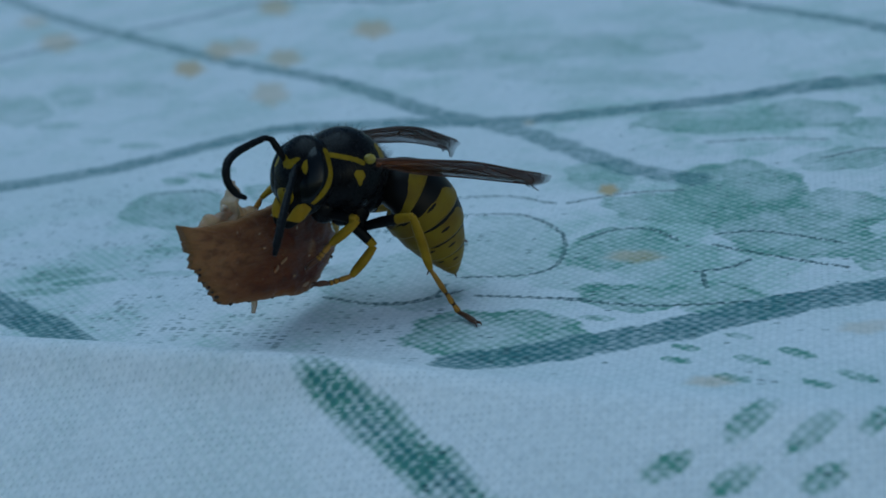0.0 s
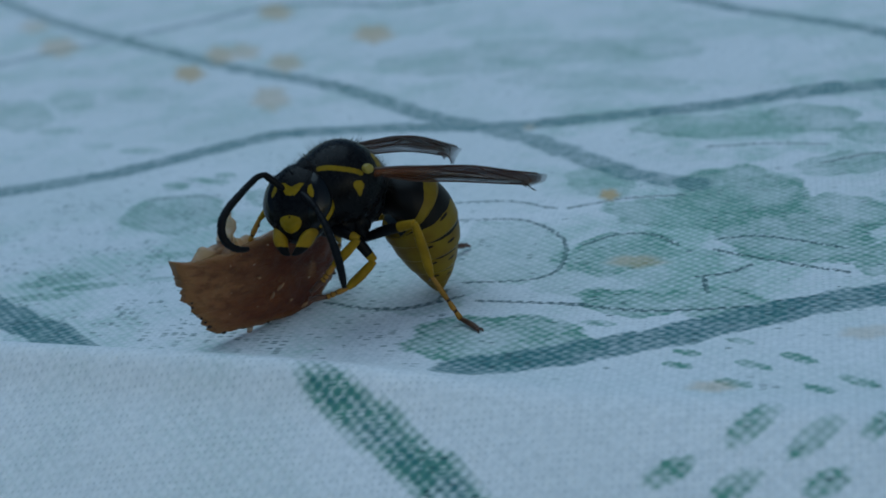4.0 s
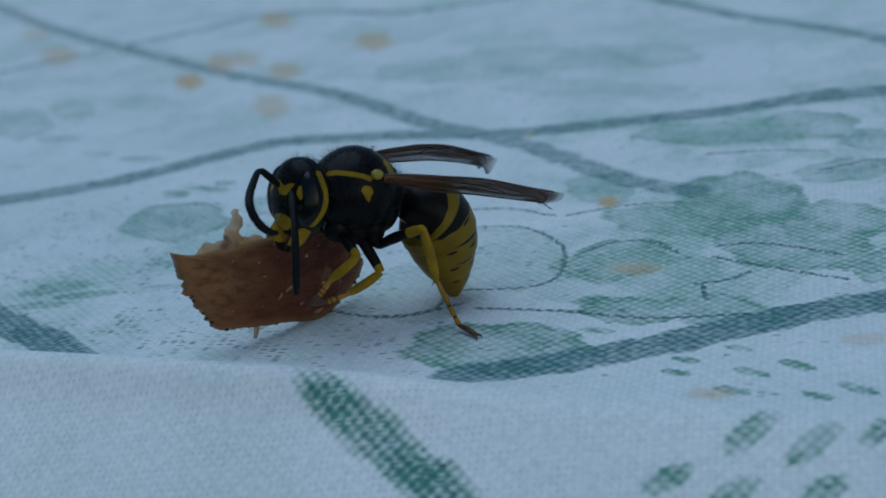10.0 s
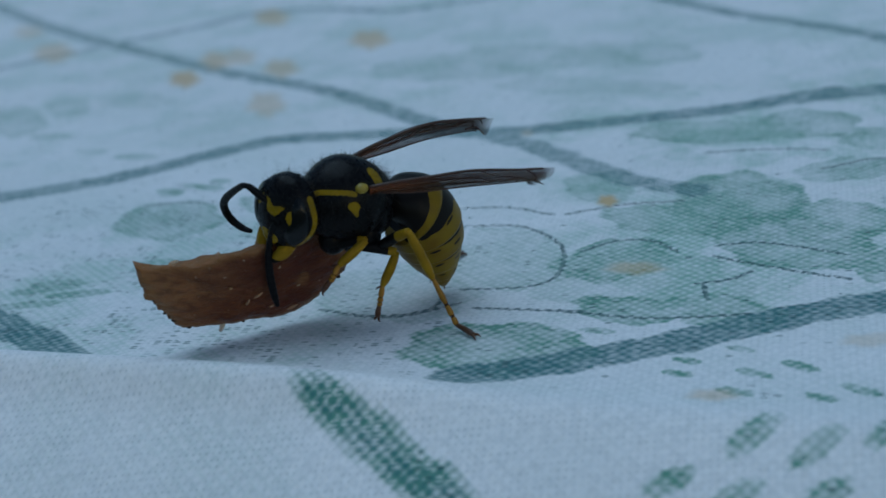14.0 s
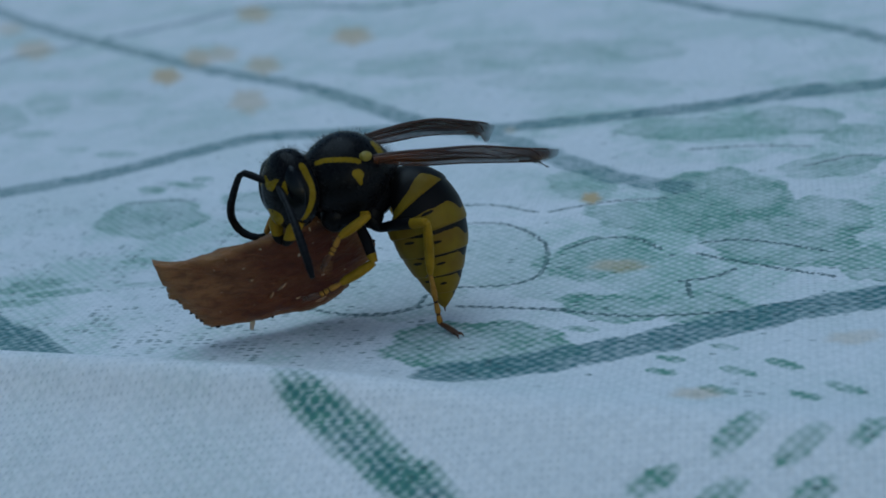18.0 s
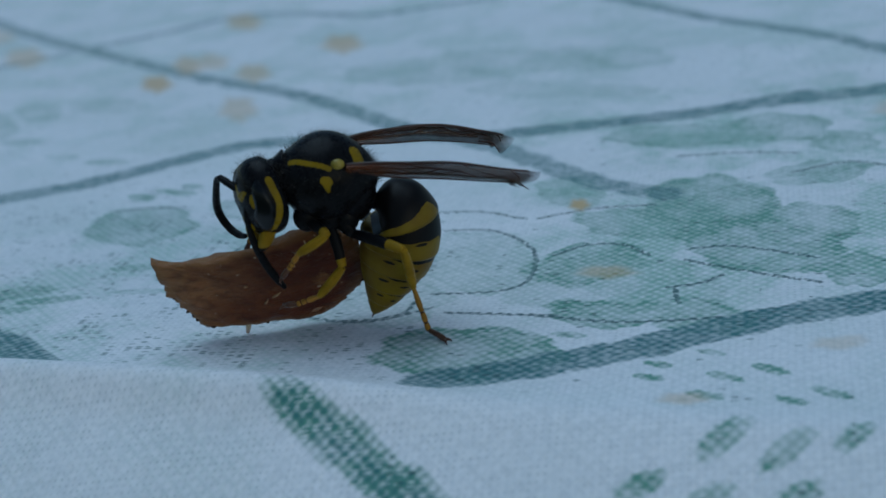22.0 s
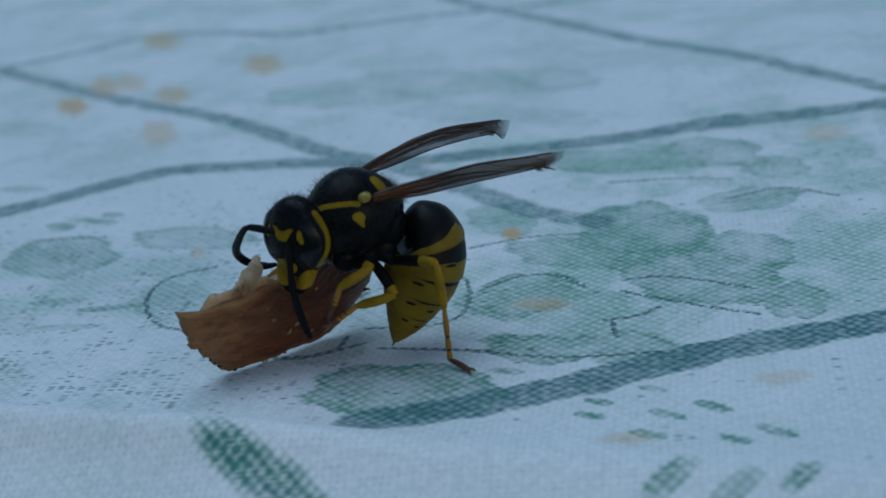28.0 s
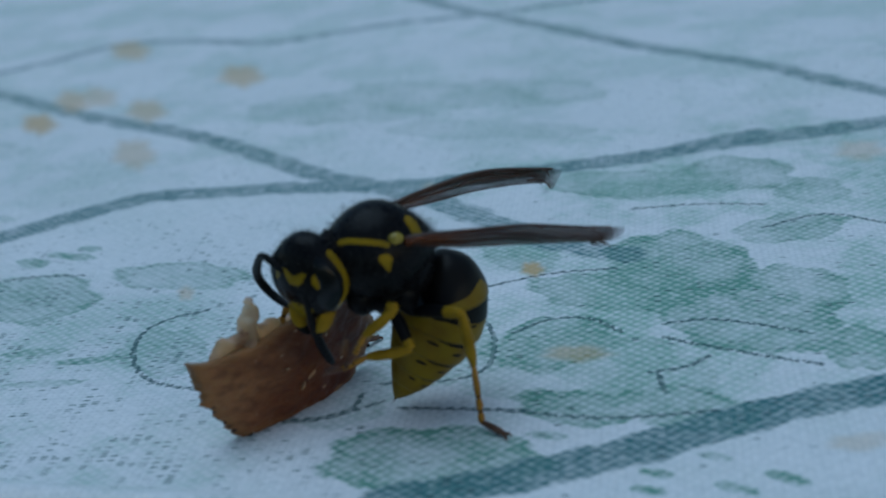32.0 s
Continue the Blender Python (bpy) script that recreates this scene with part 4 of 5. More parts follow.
# ---- the piece of meat: x along it, z up its face, y through it ----
def meat():
    rng = np.random.default_rng(11)
    # outline as a closed run of corners, in millimetres
    run = spline([(-4.70, 1.42), (-3.9, 1.30), (-3.0, 1.42), (-1.6, 1.72), (0.1, 2.10), (1.3, 2.50), (2.6, 2.40), (3.5, 1.6), (4.3, 0.35), (3.9, -0.25), (3.3, -1.05), (1.8, -1.75), (0.3, -1.80), (-1.4, -1.80), (-2.85, -1.78), (-3.45, -1.20), (-4.02, -0.55), (-4.38, 0.20), (-4.70, 1.42)], 21)[:-1]
    ragged = run.copy()
    n = len(run)
    tangent = np.roll(run, -1, 0) - np.roll(run, 1, 0)
    normal = np.stack([tangent[:, 1], -tangent[:, 0]], -1)
    normal /= np.linalg.norm(normal, axis=1)[:, None] + 1e-9
    torn = 0.25 + 0.75 * np.maximum(step(-run[:, 0], 2.2, 3.4) * step(1.2 - run[:, 1], 0.0, 0.5), step(run[:, 0], 2.2, 3.4))
    blur = np.convolve(rng.normal(size=n), np.hanning(11) / 5, "same")
    teeth = np.repeat(rng.random(n // 3 + 1) ** 3, 3)[:n]
    ragged += normal * ((0.14 * blur + 0.035 * rng.normal(size=n) + 0.07 * teeth) * torn)[:, None]
    centre = ragged.mean(0)
    smooth_run = sum(np.roll(run, k, 0) for k in range(-9, 10)) / 19
    rim = []
    steps = 16
    verts, faces = [], []

    def sheet(side):
        start = len(verts)
        for i in range(steps + 1):
            s = 1 - i / steps * 0.985
            keep = max(0.0, 1 - i / 2.5)
            for q, even in zip(ragged, smooth_run):
                p = centre + (q * keep + even * (1 - keep) - centre) * s
                edge = 1 - s
                lump = 0.18 * noise.noise(Vector((p[0] * 0.7, p[1] * 0.7, side * 3.0))) + 0.09 * noise.noise(Vector((p[0] * 2.2, p[1] * 2.2, side * 5.0)))
                y = side * (0.17 + 0.16 * min(1, edge * 4.0) ** 0.7 + 0.95 * lump) + 0.030 * (p[0] - 0.5) ** 2
                verts.append((p[0], y, p[1]))
                rim.append(float(max(0, 1 - edge * 6)) * 0.6)
        for i in range(steps):
            for j in range(n):
                m = (j + 1) % n
                a, b, c, d = (start + i * n + j, start + i * n + m, start + (i + 1) * n + m, start + (i + 1) * n + j)
                faces.append((a, b, c, d) if side < 0 else (d, c, b, a))
        faces.append(tuple(start + steps * n + j for j in range(n))[:: 1 if side < 0 else -1])
        return start

    a, b = sheet(-1), sheet(1)
    for j in range(n):
        m = (j + 1) % n
        faces.append((a + m, a + j, b + j, b + m))
    ob = tagged(mesh_object("meat_piece", np.array(verts), faces, M_MEAT, True, rim=rim), "ragged reddish brown scrap of cured meat held by the wasp", "meat")
    # a paler second slice clings to the back and stands above the top edge
    back = spline([(-3.60, 0.3), (-3.62, 1.10), (-3.50, 1.62), (-2.7, 1.78), (-1.9, 2.05), (-1.0, 1.95), (-0.2, 1.75), (0.8, 1.9), (1.3, 1.0), (0.6, 0.1), (-1.5, -0.2), (-3.0, -0.2), (-3.60, 0.3)], 8)[:-1]
    back += 0.10 * np.stack([np.convolve(rng.normal(size=len(back)), (0.3, 0.4, 0.3), "same") for _ in range(2)], -1)
    mid = back.mean(0)
    rings = []
    for scale, depth in ((0.05, 0.05), (0.6, 0.08), (0.9, 0.12), (1.0, 0.22), (1.0, 0.40), (0.92, 0.55), (0.6, 0.64), (0.05, 0.70)):
        flat = mid + (back - mid) * scale
        rings.append(np.stack([flat[:, 0], depth + 0.030 * (flat[:, 0] - 0.5) ** 2 + 0.10 * np.sin(flat[:, 0] * 2.3 + flat[:, 1] * 1.7), flat[:, 1]], -1))
    back_slice = part("back_slice", rings_to_shape(rings[::-1]), M_SLICE, ob, "paler pinkish slice of meat behind the scrap")
    strand = tube([(-2.3, 0.45, 0.7), (-2.25, 0.55, 1.5), (-2.05, 0.65, 2.1), (-1.85, 0.72, 2.6), (-1.85, 0.72, 3.05)], [0.52, 0.52, 0.46, 0.38, 0.16], 14, 8, 0.5)
    strand[0][:, 0] += 0.06 * np.sin(strand[0][:, 2] * 8) + 0.03 * np.sin(strand[0][:, 2] * 19)
    fat_strand = part("fat_strand", strand, M_FAT, ob, "pale curled shred of fat")
    flap = tube([(-2.5, 0.5, 1.0), (-2.35, 0.55, 1.7), (-2.5, 0.55, 2.1)], [0.36, 0.28, 0.12], 10, 6, 0.5)
    fat_flap = part("fat_flap", flap, M_FAT, ob)
    # dark crumbs of crust along the torn lower edge
    for k in range(26):
        q = ragged[int(n * (0.42 + 0.50 * k / 26)) % n]
        size = rng.uniform(0.04, 0.09)
        crumb = globe((q[0], rng.uniform(-0.20, 0.05) + 0.030 * (q[0] - 0.5) ** 2, q[1] + 0.02), (size * 1.4, size, size), 7, 5)
        part("crumb", crumb, M_CRUST, ob)
    shred = tube([(-1.2, 0.1, -1.5), (-1.15, 0.1, -1.95), (-1.22, 0.1, -2.35)], [0.16, 0.13, 0.08], 8, 4)
    part("meat_shred", shred, M_SLICE, ob)
    for at, turn, size in (((0.15, -0.37, -0.25), 40, 0.34), ((-0.30, -0.37, -0.55), 62, 0.22), ((-1.05, -0.33, 0.35), 10, 0.07), ((0.75, -0.37, -0.95), 20, 0.14)):
        c, d = math.cos(radians(turn)) * size, math.sin(radians(turn)) * size
        fleck = tube([(at[0] - c, at[1] + 0.10, at[2] - d), (at[0] - c * 0.3, at[1], at[2] - d * 0.2), (at[0] + c * 0.4, at[1] + 0.01, at[2] + d * 0.3), (at[0] + c, at[1] + 0.10, at[2] + d)], [0.03, 0.09, 0.07, 0.02], 8, 5, 0.6)
        part("fat_fleck", fleck, M_FLECK, ob, "pale wet fleck of fat")
    low = tube([(1.0, -0.05, -1.40), (1.7, -0.05, -1.42), (2.3, 0.0, -1.15)], [0.14, 0.22, 0.10], 10, 6, 0.6)
    part("fat_edge", low, M_FAT, ob, "translucent pale edge of fat")
    return ob, back_slice, fat_strand, fat_flap


meat_ob, back_slice, fat_strand, fat_flap = meat()


# ---- what moves: seconds, then place in millimetres and turns in degrees ----
def body_turn(yaw, pitch, roll):
    return pose(0, 0, 0, 0, 0, 180 + yaw) @ pose(0, 0, 0, 0, pitch, 0) @ pose(0, 0, 0, roll, 0, 0)


# wasp: seconds, x, y, z, yaw to the viewer, nose down, roll
WASP_ROWS = [
    (0, -3.729, -8.195, 6.244, 26.125, -15.93, -9.441),
    (0.5, -3.729, -8.195, 6.244, 26.125, -15.93, -9.442),
    (1, -3.729, -8.195, 6.244, 26.125, -15.93, -9.442),
    (1.5, -4.089, -8.083, 6.145, 33.981, -10.809, -13.937),
    (2, -3.803, -8.156, 6.176, 29.902, -15.761, -12.125),
    (2.5, -3.897, -8.091, 6.068, 31.397, -12.791, -11.413),
    (3, -3.748, -8.186, 6.275, 25.424, -14.515, -10.348),
    (3.5, -3.907, -8.126, 6.12, 28.929, -13.872, -8.611),
    (5.5, -3.561, -8.258, 5.749, 19, -8.464, -3.065),
    (6, -3.44, -8.132, 5.752, 21.602, -12.394, -2.991),
    (6.5, -3.403, -8.106, 5.791, 21.242, -13.769, -2.673),
    (7, -3.417, -8.115, 5.828, 22.577, -12.624, -3.734),
    (7.5, -3.854, -8.048, 5.448, 30.076, -1.691, -10.871),
    (8, -3.522, -8.141, 5.611, 23.997, -7.157, -6.669),
    (8.5, -3.752, -8.136, 5.591, 24.466, -3.756, -6.178),
    (9, -3.422, -8.224, 5.705, 21.067, -6.044, -6.766),
    (9.5, -3.329, -8.194, 5.744, 20.968, -10.478, -4.052),
    (10, -3.276, -8.217, 5.926, 19.241, -12.715, -3.314),
    (10.5, -3.204, -8.097, 5.813, 24.764, -9.697, -6.288),
    (11, -2.896, -8.128, 5.858, 19.483, -15.509, -3.224),
    (11.5, -2.22, -8.011, 5.651, 18.59, -20.954, -1.062),
    (12, -2.485, -8.107, 5.67, 24.146, -20.103, -4.635),
    (12.5, -3.242, -8.098, 5.509, 26.668, -7.87, -11.965),
    (13, -2.991, -8.323, 5.768, 17.133, -13.049, -2.515),
    (13.5, -3.661, -8.357, 5.235, 16.062, 7.046, -9.168),
    (14, -3.602, -8.249, 5.528, 16.122, -0.245, -11.47),
    (14.5, -3.852, -8.662, 5.83, 12.144, -2.919, -7.905),
    (16.5, -3.298, -8.954, 6.28, 7.921, -5.338, 0.504),
    (17, -3.286, -9.204, 6.606, 7.994, -8.203, 0.353),
    (17.5, -2.899, -8.535, 6.406, 14.412, -4.153, 1.399),
    (18, -2.693, -8.226, 6.256, 18.642, -4.448, 0.816),
    (18.5, -2.78, -8.084, 6.411, 21.659, -3.934, -3.165),
    (19, -2.602, -7.998, 6.093, 29.312, -2.542, -11.128),
    (19.5, -2.447, -7.972, 6.323, 40.297, -0.421, -21.562),
    (20, -2.316, -8.001, 5.79, 34.32, 5.301, -28.02),
    (20.5, -2.804, -8.069, 6.016, 22.051, 3.759, -15.619),
    (21, -2.601, -8.143, 5.762, 15.483, -0.416, -9.177),
    (21.5, -2.587, -9.184, 6.5, 4.715, -4.359, -6.81),
    (22, -2.932, -9.358, 6.914, 2.465, -7.119, -5.974),
    (22.5, -2.361, -9.214, 6.991, 2.021, -5.706, -3.891),
    (23, -2.234, -9.627, 7.177, -3.745, -8.361, -4.209),
    (23.5, -2.26, -9.257, 6.396, 2.762, -2.219, -7.99),
    (24, -2.167, -8.463, 5.689, 11.639, -3.466, -8.711),
    (24.5, -0.97, -9.157, 6.844, 4.388, -2.543, -2.87),
    (25, -0.794, -8.903, 6.196, 6.995, 0.463, -4.158),
    (25.5, -0.638, -8.58, 6.343, 12.822, 2.081, -3.03),
    (27.5, 0.522, -8.58, 6.101, 10.574, -0.776, -0.183),
    (28, 0.682, -8.732, 6.078, 9.004, 7.821, -3.666),
    (28.5, 0.436, -8.507, 6.165, 7.745, -1.636, -1.26),
    (29, 0.24, -8.678, 6.298, 8.941, 1.909, -1.02),
    (29.5, 0.705, -8.627, 6.268, 8.807, 1.853, -1.201),
    (30, 0.731, -8.504, 6.155, 6.361, -1.99, -0.479),
    (30.5, 0.48, -8.792, 6.531, 5.313, -1.246, -0.615),
    (31, 0.921, -8.258, 6.197, 13.463, -2.955, -0.975),
    (31.5, 0.924, -8.295, 6.189, 9.943, -1.657, -6.198),
    (32, 0.961, -8.49, 6.278, 5.056, -2.066, -6.225),
]
# head: seconds, yaw to its left, nose down, roll, and the neck's shift ahead and up
HEAD_ROWS = [
    (0, 18.06, -11.43, 11.29, -0.84, 0.19),
    (0.5, 18.06, -11.43, 11.29, -0.84, 0.19),
    (1, 18.06, -11.43, 11.29, -0.84, 0.19),
    (1.5, 32.41, -10.69, 4.61, -1.1, 0.25),
    (2, 25.3, -7.78, -0.71, -0.76, 0.33),
    (2.5, 33.42, -21.86, 11.78, -0.91, -0.01),
    (3, 24.6, -37.52, 23.32, -0.58, -0.32),
    (3.5, 34.71, -28.7, 18.26, -0.71, -0.43),
    (5.5, 37.86, -15.35, 7.32, -0.17, -0.07),
    (6, 48.74, -13.74, 6.74, -0.3, 0.1),
    (6.5, 40.94, -11.32, 2.38, -0.09, 0.22),
    (7, 44.52, -10.3, -2.36, -0.18, 0.33),
    (7.5, 38.4, -10.31, -7.14, -0.38, 0.22),
    (8, 26.03, -10.01, -5.43, -0.26, 0.4),
    (8.5, 23.36, -7.99, -1.57, -0.55, 0.1),
    (9, 7.87, -7.57, 5.31, -0.52, -0.06),
    (9.5, 24.1, -10.5, 5.09, -0.57, 0.16),
    (10, 26.35, -3.57, 3.75, -0.21, 0.22),
    (10.5, 23.11, 3.62, -3.38, -0.32, -0.09),
    (11, 13.7, -3.42, 2.97, -0.32, 0.31),
    (11.5, 30.62, -2.48, 0.18, -0.58, 0.38),
    (12, 31.22, -1.12, -0.98, -0.43, 0.47),
    (12.5, 30.71, 8.22, -8.45, -0.31, 0.06),
    (13, 33.19, 3.45, -2.52, -0.23, 0.47),
    (13.5, 33.21, -2.86, -11.15, -0.31, 0.38),
    (14, 29.94, -7.32, -14.91, -0.23, 0.49),
    (14.5, 23.77, -4.87, -14.26, -0.1, 0.24),
    (16.5, 11.38, -9.88, 0.78, -0.01, 0.08),
    (17, 15.83, -10.82, 5.95, -0.17, 0.03),
    (17.5, 10.45, -7.53, 0.13, -0.04, 0.2),
    (18, 18.96, 1.95, -1.83, -0.19, 0.34),
    (18.5, 20.66, 3.49, -4.88, -0.28, 0.06),
    (19, 21.98, 8.18, -4.46, -0.31, -0.13),
    (19.5, 32.27, 11.24, -9.01, -0.7, -0.29),
    (20, 29.53, 9.5, -15.9, -0.64, -0.35),
    (20.5, 25.4, 4.6, -13.78, -0.46, 0.05),
    (21, 19.14, -2.57, -14.56, -0.3, 0.32),
    (21.5, 25.35, -0.03, -4.86, -0.24, 0.28),
    (22, 26.03, 9.57, -1.33, -0.01, -0.16),
    (22.5, 20.63, 0.55, 4.84, -0.19, -0.13),
    (23, 11.27, -2.54, 11.2, -0.22, -0.19),
    (23.5, 18.61, 0.97, 5.01, -0.03, 0.37),
    (24, 37.13, 11.82, -10.7, -0.13, 0.48),
    (24.5, 32.78, 9.91, -10.74, -0.1, 0.19),
    (25, 28.23, -6.03, -6.07, -0.15, 0.34),
    (25.5, 27.51, -4.63, -7.52, -0.2, 0.19),
    (27.5, 22.34, -5.06, -0.85, -0.33, 0.19),
    (28, 37.8, -6.22, -6.12, -0.25, 0.32),
    (28.5, 36.37, -4.04, -7.18, -0.23, 0.43),
    (29, 31.58, 2.82, -9.51, -0.14, 0.41),
    (29.5, 35.45, 0.82, -7.97, -0.09, 0.48),
    (30, 40.72, 2.42, -2.7, -0.05, 0.63),
    (30.5, 26.12, 1.09, -7.29, 0.02, 0.45),
    (31, 32.04, 12.63, -7.83, -0.33, 0.2),
    (31.5, 42.72, 4.33, -4.63, -0.05, 0.13),
    (32, 43.93, 8.25, -1.47, -0.03, 0.17),
]
# abdomen: seconds, curl under, sway
ABDOMEN_ROWS = [
    (0, 18.33, -21.41, 0.05),
    (0.5, 18.33, -21.41, 0.05),
    (1, 18.33, -21.41, 0.05),
    (1.5, 15.31, -29.12, 0.05),
    (2, 14.27, -22.56, 0.05),
    (2.5, 9.23, -16.93, 0.14),
    (3, 9.35, -9.93, 0.23),
    (3.5, 6.69, -9.59, 0.27),
    (5.5, -2.54, 10.67, 0.46),
    (6, 1.17, 9.72, 0.51),
    (6.5, 7.82, 7.68, 0.44),
    (7, 4.09, 3.71, 0.37),
    (7.5, -2.97, -5.37, 0.24),
    (8, -2.19, -0.6, 0.12),
    (8.5, -4.83, -3.57, 0.05),
    (9, -3.59, -4.14, -0.02),
    (9.5, 2.89, 8.19, 0.25),
    (10, 1.76, 12.02, 0.52),
    (10.5, -0.38, 14.09, 0.37),
    (11, 6.48, 8.97, 0.22),
    (11.5, 18.67, 12.5, 0.23),
    (12, 17.19, 0.8, 0.25),
    (12.5, -0, 2.02, 0.2),
    (13, 1.68, 12.76, 0.15),
    (13.5, -15.19, 5.99, 0.05),
    (14, -5.95, 9.75, -0.04),
    (14.5, 4.75, 11.69, 0.06),
    (16.5, -12.11, -4.78, 0.44),
    (17, -5.2, -4.63, 0.53),
    (17.5, -10.28, -21.27, 0.24),
    (18, -10.64, -38.65, -0.05),
    (18.5, -9.38, -42.89, -0.22),
    (19, -12.19, -46.99, -0.38),
    (19.5, -11.19, -65.72, -0.31),
    (20, -19.74, -66.71, -0.24),
    (20.5, -31.32, -31.44, -0.06),
    (21, -36.76, 3.56, 0.13),
    (21.5, -37.73, 2.59, 0.18),
    (22, -36.79, -0.01, 0.24),
    (22.5, -41.52, -4.4, 0.33),
    (23, -36.05, -4.4, 0.43),
    (23.5, -36.69, -1.7, 0.28),
    (24, -29.14, 9.53, 0.13),
    (24.5, -29.82, 3.87, 0.17),
    (25, -20.99, 3.55, 0.21),
    (25.5, -28.41, 1.65, 0.19),
    (27.5, -40.16, 2.76, 0.13),
    (28, -54.19, -4.89, 0.12),
    (28.5, -32.24, 7.11, 0.17),
    (29, -34.25, 5.32, 0.23),
    (29.5, -45.93, 3.9, 0.22),
    (30, -25.9, 12.55, 0.22),
    (30.5, -21.27, 8.46, 0.13),
    (31, -33.96, 7.1, 0.03),
    (31.5, -54.22, 0.2, -0.08),
    (32, -50.2, -1.06, -0.19),
]
# antennae: seconds, left one's yaw, droop and twist, then the right one's
FEELER_ROWS = [
    (0, 41.22, 41.08, 1.31, -23.48, -40.78, 30.88),
    (1, 41.22, 41.08, 1.31, -23.48, -40.78, 30.88),
    (2, 41.22, 41.08, 1.31, -23.48, -40.78, 30.88),
    (3, 82.64, 53.27, 5.19, -16.58, -7.81, -13.31),
    (6, 48.55, 45.32, 2.02, -94.72, -32.83, 56.4),
    (7, 40.84, 42.77, 1.24, -74.23, -26.57, 46.03),
    (8, 49.37, 33.37, 1.74, -43.76, -30.63, 66.83),
    (9, 63.2, 34.53, 2.66, -21.74, -20.02, 61.24),
    (10, 54.97, 43.1, 2.94, -11.58, -33.02, 49.54),
    (11, 74.09, 38.01, 4.22, -5.82, -25.74, 55.16),
    (12, 44.17, 37.12, 1.36, -34.07, -19.53, 16.94),
    (13, 4.01, 97.12, 3.83, -40.23, -18.47, 53.31),
    (14, -30.28, 91.93, 25.34, -73.19, -13.85, -22.34),
    (17, 85.59, 40.04, 6.3, -62, -8.45, -21.06),
    (18, 70.48, 27.71, 3.43, -64.75, -10.97, -16.82),
    (19, 112.33, 62.21, 11.62, -67.78, -7.06, -24.48),
    (20, 83.47, 67.09, 13.87, -69.4, -25.3, -22.6),
    (21, 42.19, 76.83, 7.18, -64.96, -13.33, -19.21),
    (22, 2.15, 94, 8.8, -74.5, -11.15, -11.72),
    (23, 60.45, 101.21, -5.7, -51.06, -12.69, -10.21),
    (24, 3.07, 89.58, 11.69, -71.45, -7.18, -15.61),
    (25, -11.68, 93.27, 9.13, -67.12, -25.79, -38.5),
    (28, 9.62, 89.31, 6.84, -62.35, -9.02, -37.53),
    (29, 25.18, 97.4, 0.27, -81.1, -11.74, -12.66),
    (30, -1.21, 91.23, 7.97, -90.73, -12.22, -10.57),
    (31, -48.92, 101.65, 12.84, -81.77, -11.59, -24.46),
    (32, 17.41, 97.7, 1.35, -96.06, -18.84, -19.91),
]
